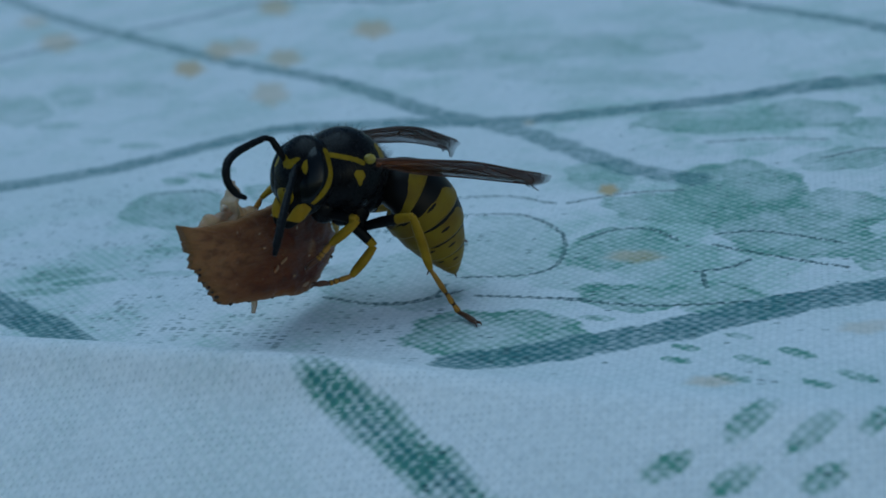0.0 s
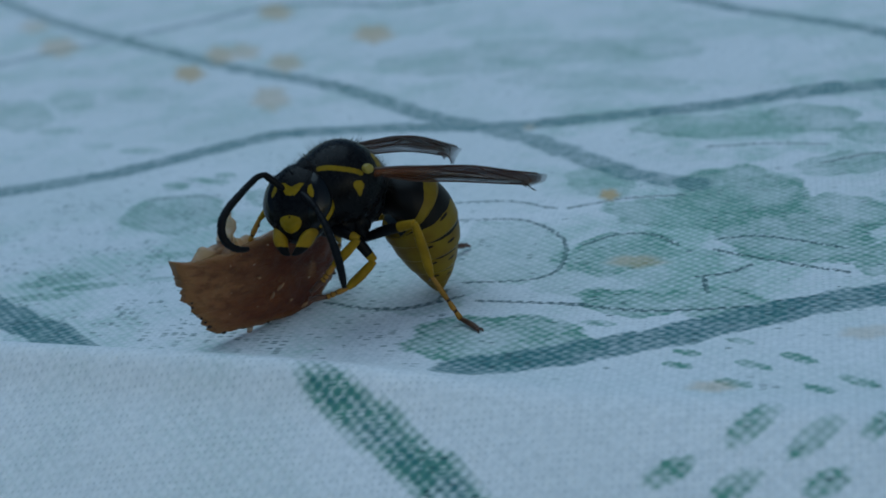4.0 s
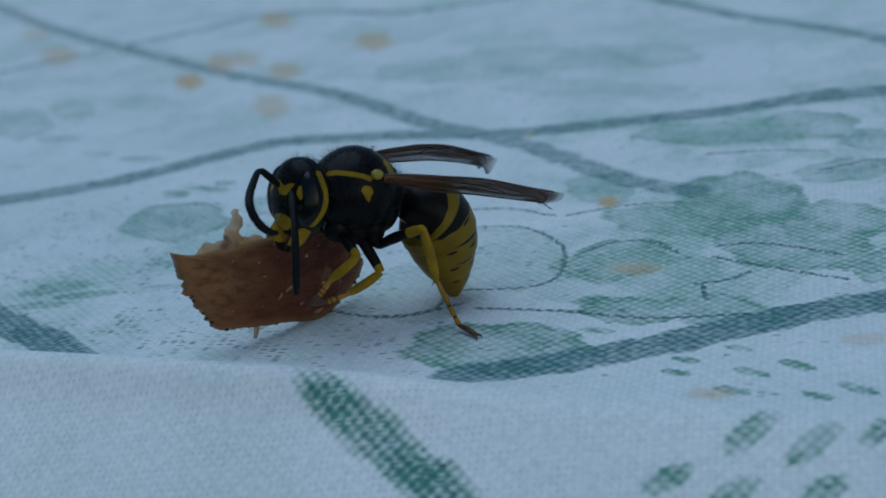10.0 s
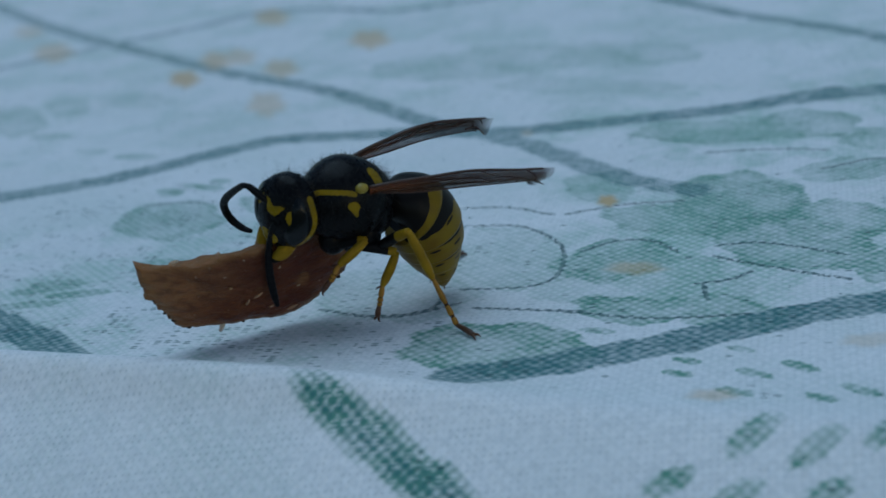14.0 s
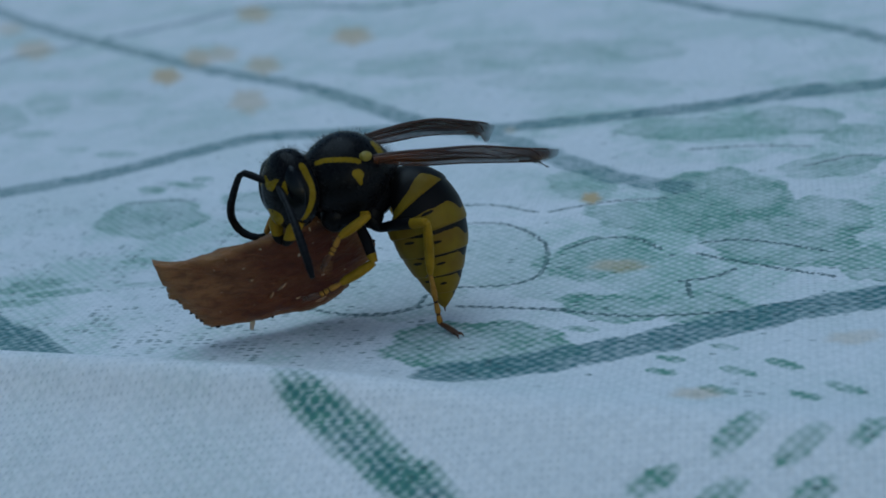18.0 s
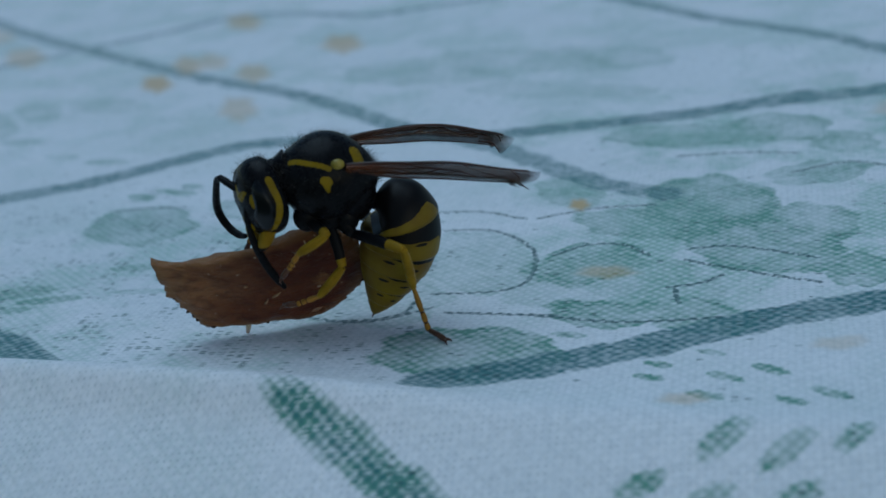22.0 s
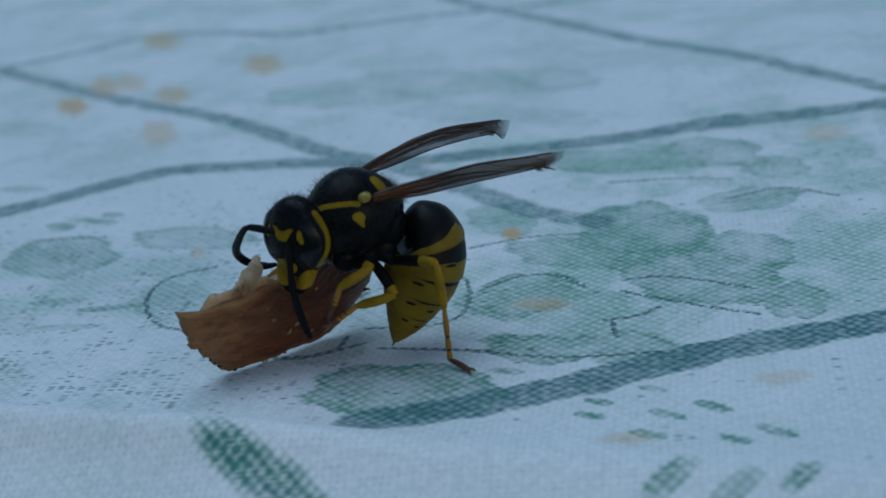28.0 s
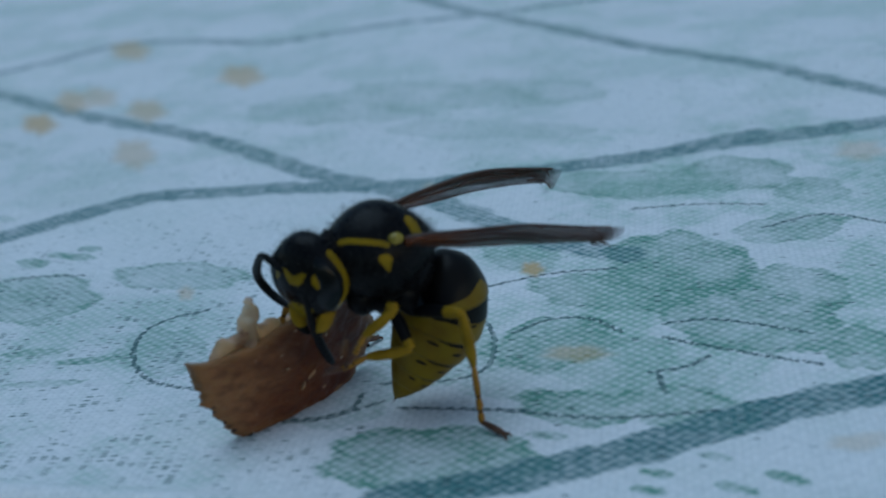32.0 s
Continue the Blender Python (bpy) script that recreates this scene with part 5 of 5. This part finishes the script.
# wings: seconds, spread and lift of the left one, then of the right one
WING_ROWS = [
    (0, -13.66, 2.04, 18.11, -6.61),
    (0.5, -13.66, 2.05, 18.11, -6.61),
    (1, -13.66, 2.05, 18.11, -6.61),
    (1.5, -10.5, 3, 17.55, -6.62),
    (2, -12.96, 2.73, 18.74, -6.99),
    (2.5, -10.96, 1.87, 16.51, -6.3),
    (3, -12.97, 2.08, 17.64, -6.24),
    (3.5, -12.27, 1.46, 16.62, -6.25),
    (5.5, -12.96, -1.02, 13.58, -5.37),
    (6, -11.19, -0.9, 12.38, -5.44),
    (6.5, -10.85, -1.87, 11.59, -4.62),
    (7, -10.89, -1.1, 12.18, -5.19),
    (7.5, -8.39, 0.5, 13.01, -4.69),
    (8, -12.08, -1.36, 13.73, -4.52),
    (8.5, -11.93, -0.98, 13.86, -4.32),
    (9, -12.68, -0.34, 14.56, -5.11),
    (9.5, -13.21, -1.8, 13.86, -4.58),
    (10, -13.4, -1.87, 13.89, -4.27),
    (10.5, -11.25, -1.11, 13.43, -4.32),
    (11, -11.24, -2.16, 11.67, -4.64),
    (11.5, -5.7, -3.56, 6.11, -4.76),
    (12, -10.9, -1.1, 12.37, -5.99),
    (12.5, -10.48, 0.3, 14.61, -4.81),
    (13, -14.04, -1.8, 13.94, -5.26),
    (13.5, -9.87, 0.44, 13.46, -3.36),
    (14, -10.72, -0.33, 14.17, -3.05),
    (14.5, -11.8, 0.01, 15.21, -4.06),
    (16.5, -10.6, -1.98, 12.13, -4.09),
    (17, -10.51, 0.99, 14.46, -5.58),
    (17.5, -12.99, -1.07, 14.62, -3.44),
    (18, -12.8, -2.73, 12.38, -3.85),
    (18.5, -10.33, -1.87, 11.66, -3.33),
    (19, -7.04, -0.71, 11.6, -3.51),
    (19.5, -4.87, 0.3, 12.4, -5),
    (20, -4.78, 1.18, 12.41, -5.29),
    (20.5, -8.55, 0.02, 13.02, -3.34),
    (21, -10.01, -1.63, 12.41, -2.19),
    (21.5, -8.22, 0.49, 13.36, -3.75),
    (22, -7.23, -0.59, 11.74, -4.7),
    (22.5, -6.99, -1.23, 9.95, -4.93),
    (23, -3.43, -1.28, 6.88, -5.6),
    (23.5, -6.67, -0.83, 10.79, -4.39),
    (24, -11.92, -1.04, 14.83, -2.82),
    (24.5, -9.02, -0.6, 12.12, -4.51),
    (25, -9.79, -0.01, 13.35, -3.84),
    (25.5, -13.2, -1.49, 14.77, -3.51),
    (27.5, -13.11, -1.56, 13.72, -3.94),
    (28, -10.99, -0.36, 13.45, -3.73),
    (28.5, -11.69, -2.57, 12.05, -3.22),
    (29, -12.04, -0.76, 13.43, -3.82),
    (29.5, -12.13, -1.02, 13.51, -3.58),
    (30, -11.31, -1.94, 11.75, -3.23),
    (30.5, -11.7, -2.02, 12.22, -3.83),
    (31, -13.68, -2.26, 13.9, -2.64),
    (31.5, -12.68, -0.76, 14.83, -2.11),
    (32, -11.8, -0.37, 14.33, -2.36),
]
# meat: seconds, x, y, z, yaw, tilt in its plane, lean
MEAT_ROWS = [
    (0, -6.93, -8.08, 3.07, 53.05, 15.98, -0.87),
    (0.5, -6.93, -8.08, 3.07, 53.05, 15.98, -0.87),
    (1, -6.93, -8.08, 3.07, 53.05, 15.98, -0.87),
    (1.5, -6.99, -7.73, 2.72, 47.7, 11.57, -9.3),
    (2, -6.69, -8.28, 2.85, 50.72, 19.33, -13.74),
    (2.5, -6.92, -7.89, 2.32, 43.72, 18.34, -24.14),
    (3, -6.9, -8.33, 2.81, 34.18, 17.46, -23.94),
    (3.5, -7.27, -7.17, 2.03, 47.66, 13.28, -4.28),
    (5.5, -7.42, -7.01, 1.68, 37.14, 12.77, 11.65),
    (6, -6.96, -7.14, 1.6, 52.76, 13.85, 13.95),
    (6.5, -7.05, -7.29, 2.48, 42.36, 14.09, -2.62),
    (7, -7.02, -7.08, 1.8, 48.12, 13.95, -13.42),
    (7.5, -6.63, -7.62, 1.32, 44.03, 9.4, 12.41),
    (8, -7.55, -7.43, 1.87, 22.59, 7.5, 19.74),
    (8.5, -7.44, -7.65, 1.79, 16.8, 4.84, 24.32),
    (9, -7.06, -7.25, 1.76, 35.75, 6.8, -1.15),
    (9.5, -6.91, -7.64, 2.1, 30.82, 10.5, 12.86),
    (10, -6.84, -7.36, 2.16, 35.52, 13.21, -1.65),
    (10.5, -6.65, -7.25, 1.41, 28.13, 10.06, 12.21),
    (11, -6.79, -7.2, 2.3, 33.6, 15.15, 6.89),
    (11.5, -6.28, -6.86, 2.14, 46.03, 22.43, -5.13),
    (12, -6.16, -7.05, 2.27, 42.94, 18.94, -11.9),
    (12.5, -6.84, -7.79, 2.21, 24.56, 4.05, 5.41),
    (13, -6.75, -7.57, 2.34, 24.66, 5.59, 3.2),
    (13.5, -7.39, -7.89, 2.01, 27.88, 6.03, 19.21),
    (14, -7.78, -8.27, 2.41, 21.36, 5.38, 24.53),
    (14.5, -7.51, -8.46, 2.87, 2.79, 9.79, 18.81),
    (16.5, -6.56, -8.53, 2.91, 1, 4.62, 15.36),
    (17, -6.93, -8.3, 2.73, 15.19, 7.61, 8.57),
    (17.5, -6.56, -8.02, 2.81, 13.54, 3.15, 22.08),
    (18, -6.1, -8.25, 2.45, 15.05, 0.46, 14.54),
    (18.5, -6.02, -7.52, 1.98, 5.79, -5.92, 23.12),
    (19, -6.06, -7.59, 1.84, -6.5, -8.82, 7.47),
    (19.5, -5.88, -7.1, 1.78, 22.42, -2.22, 13.51),
    (20, -6.03, -7.27, 1.94, 28.75, 0.54, 9.83),
    (20.5, -6.47, -8.22, 2.09, -7.79, -7.29, 17.91),
    (21, -6.42, -7.97, 2.29, 13.38, 1.07, 25.58),
    (21.5, -6.35, -8.04, 2.2, 25, 8.63, 23.21),
    (22, -5.86, -7.9, 2.24, 5.85, 2.16, 17.31),
    (22.5, -5.67, -8, 2.27, 4.05, -0.06, 21.05),
    (23, -5.32, -8.7, 2.47, -1.33, 2.5, 17.29),
    (23.5, -5.6, -8.45, 2.4, 2.14, -3.01, 18.45),
    (24, -5.7, -8.38, 2.33, 0.92, -6.4, 21.06),
    (24.5, -3.78, -7.82, 2.19, -8.56, -10.66, 7.28),
    (25, -3.92, -7.58, 2.13, 11.65, -8.27, 10.93),
    (25.5, -3.22, -7.6, 1.93, 18.2, -5.23, 14.25),
    (27.5, -2.66, -7.3, 2.15, 34.85, 0.79, 14.12),
    (28, -2.27, -7.67, 1.97, 31.58, -1.67, 19.55),
    (28.5, -2.21, -7.22, 1.72, 33.91, 2.88, 12.53),
    (29, -2.45, -7.5, 2.19, 22.77, -3.7, 9.9),
    (29.5, -2.04, -7.08, 1.95, 11.74, -2.28, 8.03),
    (30, -2.27, -7.16, 1.84, 20.86, 1.06, 14.79),
    (30.5, -2.26, -7.08, 1.92, 22.85, -0.83, 4.66),
    (31, -1.6, -6.76, 1.81, 42.07, 3.47, 2.89),
    (31.5, -1.83, -6.65, 1.88, 39.92, 1.05, 1.75),
    (32, -2.22, -6.49, 1.63, 43, 4.78, 5.95),
]
# planted foot of the near hind leg: seconds, ankle, ball and toe, each x, y, z
HIND_ROWS = [
    (0, -0.68, -10.08, 2.26, 0.24, -10.19, 0.28, 1.04, -11.4, 0.1),
    (0.5, -0.68, -10.08, 2.26, 0.24, -10.19, 0.28, 1.04, -11.4, 0.1),
    (1, -0.68, -10.08, 2.26, 0.24, -10.19, 0.28, 1.04, -11.4, 0.1),
    (1.5, -0.79, -9.86, 2.18, 0.24, -10.19, 0.28, 1.04, -11.4, 0.1),
    (2, -0.74, -9.99, 2.23, 0.24, -10.19, 0.28, 1.04, -11.4, 0.1),
    (2.5, -0.74, -9.93, 2.22, 0.24, -10.19, 0.28, 1.04, -11.4, 0.1),
    (3, -0.67, -10.05, 2.26, 0.24, -10.19, 0.28, 1.04, -11.4, 0.1),
    (3.5, -0.73, -10.02, 2.23, 0.24, -10.19, 0.28, 1.04, -11.4, 0.1),
    (5.5, -0.52, -10.21, 2.33, 0.24, -10.19, 0.28, 1.04, -11.4, 0.1),
    (6, -0.53, -10.15, 2.33, 0.24, -10.19, 0.28, 1.04, -11.4, 0.1),
    (6.5, -0.53, -10.15, 2.33, 0.24, -10.19, 0.28, 1.04, -11.4, 0.1),
    (7, -0.51, -10.12, 2.33, 0.24, -10.19, 0.28, 1.04, -11.4, 0.1),
    (7.5, -0.63, -9.74, 2.23, 0.24, -10.19, 0.28, 1.04, -11.4, 0.1),
    (8, -0.52, -10.01, 2.32, 0.24, -10.19, 0.28, 1.04, -11.4, 0.1),
    (8.5, -0.56, -9.98, 2.3, 0.24, -10.19, 0.28, 1.04, -11.4, 0.1),
    (9, -0.43, -10.07, 2.36, 0.24, -10.19, 0.28, 1.04, -11.4, 0.1),
    (9.5, -0.45, -10.15, 2.36, 0.24, -10.19, 0.28, 1.04, -11.4, 0.1),
    (10, -0.43, -10.21, 2.36, 0.24, -10.19, 0.28, 1.04, -11.4, 0.1),
    (10.5, -0.36, -10.01, 2.38, 0.24, -10.19, 0.28, 1.04, -11.4, 0.1),
    (11, -0.3, -10.18, 2.4, 0.24, -10.19, 0.28, 1.04, -11.4, 0.1),
    (11.5, -0.03, -10.2, 2.45, 0.24, -10.19, 0.28, 1.04, -11.4, 0.1),
    (12, -0.18, -10.15, 2.43, 0.24, -10.19, 0.28, 1.04, -11.4, 0.1),
    (12.5, -0.45, -9.84, 2.33, 0.24, -10.19, 0.28, 1.04, -11.4, 0.1),
    (13, -0.32, -10.31, 2.39, 0.24, -10.19, 0.28, 1.04, -11.4, 0.1),
    (13.5, -0.38, -10.06, 2.37, 0.24, -10.19, 0.28, 1.04, -11.4, 0.1),
    (14, -0.48, -9.99, 2.34, 0.24, -10.19, 0.28, 1.04, -11.4, 0.1),
    (14.5, -0.6, -10.37, 2.29, 0.24, -10.19, 0.28, 1.04, -11.4, 0.1),
    (16.5, -0.27, -10.69, 2.35, 0.24, -10.19, 0.28, 1.04, -11.4, 0.1),
    (17, -0.28, -10.77, 2.33, 0.24, -10.19, 0.28, 1.04, -11.4, 0.1),
    (17.5, -0.01, -10.44, 2.44, 0.24, -10.19, 0.28, 1.04, -11.4, 0.1),
    (18, 0.11, -10.24, 2.46, 0.24, -10.19, 0.28, 1.04, -11.4, 0.1),
    (18.5, 0.06, -10.06, 2.46, 0.24, -10.19, 0.28, 1.04, -11.4, 0.1),
    (19, 0.11, -9.76, 2.42, 0.24, -10.19, 0.28, 1.04, -11.4, 0.1),
    (19.5, 0.09, -9.5, 2.35, 0.24, -10.19, 0.28, 1.04, -11.4, 0.1),
    (20, 0.2, -9.33, 2.29, 0.24, -10.19, 0.28, 1.04, -11.4, 0.1),
    (20.5, 0.09, -9.74, 2.42, 0.24, -10.19, 0.28, 1.04, -11.4, 0.1),
    (21, 0.14, -9.99, 2.46, 0.24, -10.19, 0.28, 1.04, -11.4, 0.1),
    (21.5, 0.06, -10.69, 2.4, 0.24, -10.19, 0.28, 1.04, -11.4, 0.1),
    (22, -0.13, -10.75, 2.36, 0.24, -10.19, 0.28, 1.04, -11.4, 0.1),
    (22.5, 0.15, -10.72, 2.4, 0.24, -10.19, 0.28, 1.04, -11.4, 0.1),
    (23, 0.13, -10.89, 2.35, 0.24, -10.19, 0.28, 1.04, -11.4, 0.1),
    (23.5, 2.26, -10.95, 1.98, 3.62, -10.73, 0.28, 4.42, -11.94, 0.1),
    (24, 2.13, -10.53, 1.88, 3.62, -10.73, 0.28, 4.42, -11.94, 0.1),
    (24.5, 2.75, -10.98, 2.28, 3.62, -10.73, 0.28, 4.42, -11.94, 0.1),
    (25, 2.77, -10.85, 2.29, 3.62, -10.73, 0.28, 4.42, -11.94, 0.1),
    (25.5, 2.92, -10.65, 2.35, 3.62, -10.73, 0.28, 4.42, -11.94, 0.1),
    (27.5, 3.41, -10.73, 2.46, 3.62, -10.73, 0.28, 4.42, -11.94, 0.1),
    (28, 3.63, -10.73, 2.47, 3.62, -10.73, 0.28, 4.42, -11.94, 0.1),
    (28.5, 3.32, -10.7, 2.45, 3.62, -10.73, 0.28, 4.42, -11.94, 0.1),
    (29, 3.31, -10.77, 2.45, 3.62, -10.73, 0.28, 4.42, -11.94, 0.1),
    (29.5, 3.54, -10.74, 2.47, 3.62, -10.73, 0.28, 4.42, -11.94, 0.1),
    (30, 3.47, -10.72, 2.46, 3.62, -10.73, 0.28, 4.42, -11.94, 0.1),
    (30.5, 3.36, -10.87, 2.45, 3.62, -10.73, 0.28, 4.42, -11.94, 0.1),
    (31, 3.59, -10.52, 2.46, 3.62, -10.73, 0.28, 4.42, -11.94, 0.1),
    (31.5, 3.58, -10.47, 2.45, 3.62, -10.73, 0.28, 4.42, -11.94, 0.1),
    (32, 3.57, -10.62, 2.47, 3.62, -10.73, 0.28, 4.42, -11.94, 0.1),
]

# gripping legs: seconds, ankle of the front one, ankle of the middle one, in the wasp's space
GRIP_ROWS = [
    (0, 0.80, 1.8, -2.44, -0.56, 1.5, -3.98),
    (2, 0.80, 1.8, -2.44, -0.56, 1.5, -3.98),
    (3, 0.73, 1.8, -2.71, -0.37, 1.5, -4.02),
    (6, 1.02, 1.8, -3.05, 0.60, 1.5, -3.87),
    (7, 0.86, 1.8, -2.41, 0.41, 1.5, -3.91),
    (8, 2.00, 1.8, -2.74, 0.41, 1.5, -3.66),
    (9, 1.47, 1.8, -2.97, 0.30, 1.5, -3.72),
    (10, 1.28, 1.8, -3.17, 0.34, 1.5, -3.89),
    (11, 1.66, 1.8, -2.91, 0.30, 1.5, -3.60),
    (12, 0.85, 1.8, -2.75, -0.07, 1.5, -3.46),
    (13, 1.38, 1.8, -2.19, 0.27, 1.5, -3.48),
    (14, 0.89, 1.8, -1.88, -0.90, 1.5, -3.46),
    (17, 0.97, 1.8, -1.88, 0.77, 1.5, -4.16),
    (18, 1.01, 1.8, -1.86, 1.01, 1.5, -3.85),
    (19, 1.42, 1.8, -1.65, 0.63, 1.5, -3.49),
    (20, 0.95, 1.8, -1.82, 1.42, 1.5, -3.99),
    (21, 1.74, 1.8, -1.80, 1.00, 1.5, -2.98),
    (22, 1.17, 1.8, -2.44, 0.40, 1.5, -4.45),
    (23, 1.33, 1.8, -2.21, 0.33, 1.5, -4.40),
    (24, 1.29, 1.8, -1.83, 0.53, 1.5, -2.98),
    (25, 1.25, 1.8, -2.32, 0.59, 1.5, -3.44),
    (28, 1.47, 1.8, -1.95, 0.99, 1.5, -3.08),
    (29, 1.49, 1.8, -2.15, 1.03, 1.5, -3.33),
    (30, 1.50, 1.8, -2.55, 0.50, 1.5, -3.15),
    (31, 1.13, 1.8, -2.09, 0.85, 1.5, -3.28),
    (32, 0.97, 1.8, -2.18, 0.90, 1.5, -3.19),
]


def along_x(a, b, hint):
    """A pose at a whose x axis points to b and whose z leans to hint."""
    x = (b - a).normalized()
    y = Vector(hint).cross(x).normalized()
    z = x.cross(y)
    m = Matrix((x, y, z)).transposed().to_4x4()
    m.translation = a
    return m


def leg_keys(name, hip, ankle, ball, toe, rows, t):
    """Thigh, shin and foot that reach from the hip to an ankle, a ball and a toe, in the wasp's space (metres)."""
    lf, lt, lr = (v * MM for v in LEGS[name][1])
    hint = Vector(LEGS[name][3])
    span = ankle - hip
    d = min(span.length, (lf + lt) * 0.995)
    way = span.normalized()
    side = (hint - way * hint.dot(way)).normalized()
    u = (lf * lf - lt * lt + d * d) / (2 * d)
    u = max(-lf, min(lf, u))
    knee = hip + way * u + side * math.sqrt(max(lf * lf - u * u, 0))
    end = knee + (ankle - knee).normalized() * lt
    thigh = along_x(hip, knee, side)
    back = thigh.inverted()
    shin = back @ along_x(knee, end, side)
    way = (ball - end).normalized()
    rest = end + way * lr
    foot = back @ along_x(end, rest, Vector((0.1, 0.3, 1)))
    claw = back @ along_x(rest, rest + toe - ball, Vector((0.1, 0.3, 1)))
    rows.setdefault(name, []).append((t, thigh, shin, foot, claw))


def motions():
    mm = lambda *v: Vector(v) * MM
    wasp_at = {t: Matrix.Translation(mm(x, y, z)) @ body_turn(a, b, c) for t, x, y, z, a, b, c in WASP_ROWS}
    walk(wasp, list(wasp_at.items()))
    walk(head_ob, [(t, Matrix.Translation(mm(HEAD_AT[0] + u, HEAD_AT[1], HEAD_AT[2] + v)) @ pose(0, 0, 0, 0, 0, a) @ pose(0, 0, 0, 0, b, 0) @ pose(0, 0, 0, c, 0, 0)) for t, a, b, c, u, v in HEAD_ROWS])
    walk(abdomen_ob, [(t, Matrix.Translation(mm(ABDOMEN_AT[0] - c, ABDOMEN_AT[1], ABDOMEN_AT[2])) @ pose(0, 0, 0, 0, a, 0) @ pose(0, 0, 0, 0, 0, b)) for t, a, b, c in ABDOMEN_ROWS])
    for k, side in enumerate((1, -1)):
        walk(feelers[side], [(row[0], Matrix.Translation(mm(1.25, 0.30 * side, 0.12)) @ pose(0, 0, 0, 0, 0, row[1 + 3 * k]) @ pose(0, 0, 0, 0, row[2 + 3 * k], 0) @ pose(0, 0, 0, row[3 + 3 * k], 0, 0)) for row in FEELER_ROWS])
        walk(wings[side], [(row[0], Matrix.Translation(mm(*WING_AT[side])) @ pose(0, 0, 0, 0, 0, row[1 + 2 * k]) @ pose(0, 0, 0, 0, row[2 + 2 * k], 0)) for row in WING_ROWS])
    meat_at = {t: Matrix.Translation(mm(x, y, z)) @ pose(0, 0, 0, 0, 0, a) @ pose(0, 0, 0, 0, b, 0) @ pose(0, 0, 0, c, 0, 0) for t, x, y, z, a, b, c in MEAT_ROWS}
    walk(meat_ob, list(meat_at.items()))
    # the shreds of fat fold down behind the scrap as the wasp works on it
    about = lambda x, z, turn: Matrix.Translation(mm(x, 0, z)) @ pose(0, 0, 0, 0, turn, 0) @ Matrix.Translation(mm(-x, 0, -z))
    walk(fat_strand, [(t, about(-2.3, 0.5, a)) for t, a in ((0, 0), (11, 0), (13, 35), (14, 75), (17, 78), (20, 78), (25.5, 70), (27.5, 25), (28.5, 14), (29.5, 35), (30.3, 35), (31, 0), (32, 0))])
    walk(fat_flap, [(t, about(-2.5, 0.8, a)) for t, a in ((0, 0), (9.5, 0), (12.5, 40), (17, 75), (25.5, 75), (27.5, 25), (28.5, 10), (29.5, 40), (30.3, 40), (31, 0), (32, 0))])
    walk(back_slice, [(t, Matrix.Translation(mm(0.1 * d, 0, -d))) for t, d in ((0, 0), (9.5, 0), (12.5, 0.5), (17, 0.6), (25.5, 0.6), (28, 0.1), (29.5, 0.3), (30.3, 0.2), (31, -0.1), (32, -0.1))])
    rows = {}
    hind = {row[0]: row[1:] for row in HIND_ROWS}
    # legs that hold the meat: ankle, then the ball and the toe counted from it, in the wasp's space
    grip_at = lambda t, k: mm(*(np.interp(t, [row[0] for row in GRIP_ROWS], [row[k + c] for row in GRIP_ROWS]) for c in range(3)))
    grips = (("front_near", 1, (0.35, -0.10, -0.65), (0.50, -0.20, -0.90)), ("mid_near", 4, (0.85, -0.10, -0.35), (1.15, -0.25, -0.45)))
    far_grip = (0.2, 0.9, 1.3), (2.70, -1.70, -1.90), (3.00, -1.60, -2.55), (3.10, -1.50, -2.85)
    run = [m.inverted() @ (meat_at[t] @ mm(*far_grip[0])) for t, m in wasp_at.items()]
    usual = sum(run, Vector()) / len(run)
    for t, m in wasp_at.items():
        inv = m.inverted()
        h = hind[t]
        leg_keys("hind_near", mm(*LEGS["hind_near"][0]), inv @ mm(*h[:3]), inv @ mm(*h[3:6]), inv @ mm(*h[6:]), rows, t)
        for name, k, ball, toe in grips:
            ankle = grip_at(t, k)
            # for a moment the middle leg stands on the cloth
            down = max(0.0, 1 - abs(t - 14) / 0.75) if name == "mid_near" else 0.0
            ball, toe = (mm(*a).lerp(mm(*b), down) for a, b in ((ball, (0.20, -0.05, -0.95)), (toe, (0.30, -0.05, -1.40))))
            leg_keys(name, mm(*LEGS[name][0]), ankle, ankle + ball, ankle + toe, rows, t)
        drift = (inv @ (meat_at[t] @ mm(*far_grip[0])) - usual) * 0.45
        leg_keys("front_far", mm(*LEGS["front_far"][0]), *(mm(*p) + drift for p in far_grip[1:]), rows, t)
        for name, *spots in (("hind_far", (-0.6, -3.2, 2.1), (0.2, -2.2, 0.3), (0.8, -1.6, 0.1)), ("mid_far", (-4.6, -3.4, 2.0), (-5.2, -2.4, 0.5), (-5.6, -2.0, 0.12))):
            leg_keys(name, mm(*LEGS[name][0]), *(inv @ mm(*p) for p in spots), rows, t)
    for name, run in rows.items():
        thigh, tibia, tarsus, claw, spurs = legs[name]
        walk(thigh, [(row[0], row[1]) for row in run])
        for piece in (tibia, *spurs):
            walk(piece, [(row[0], row[2]) for row in run])
        walk(tarsus, [(row[0], row[3]) for row in run])
        walk(claw, [(row[0], row[4]) for row in run])


motions()
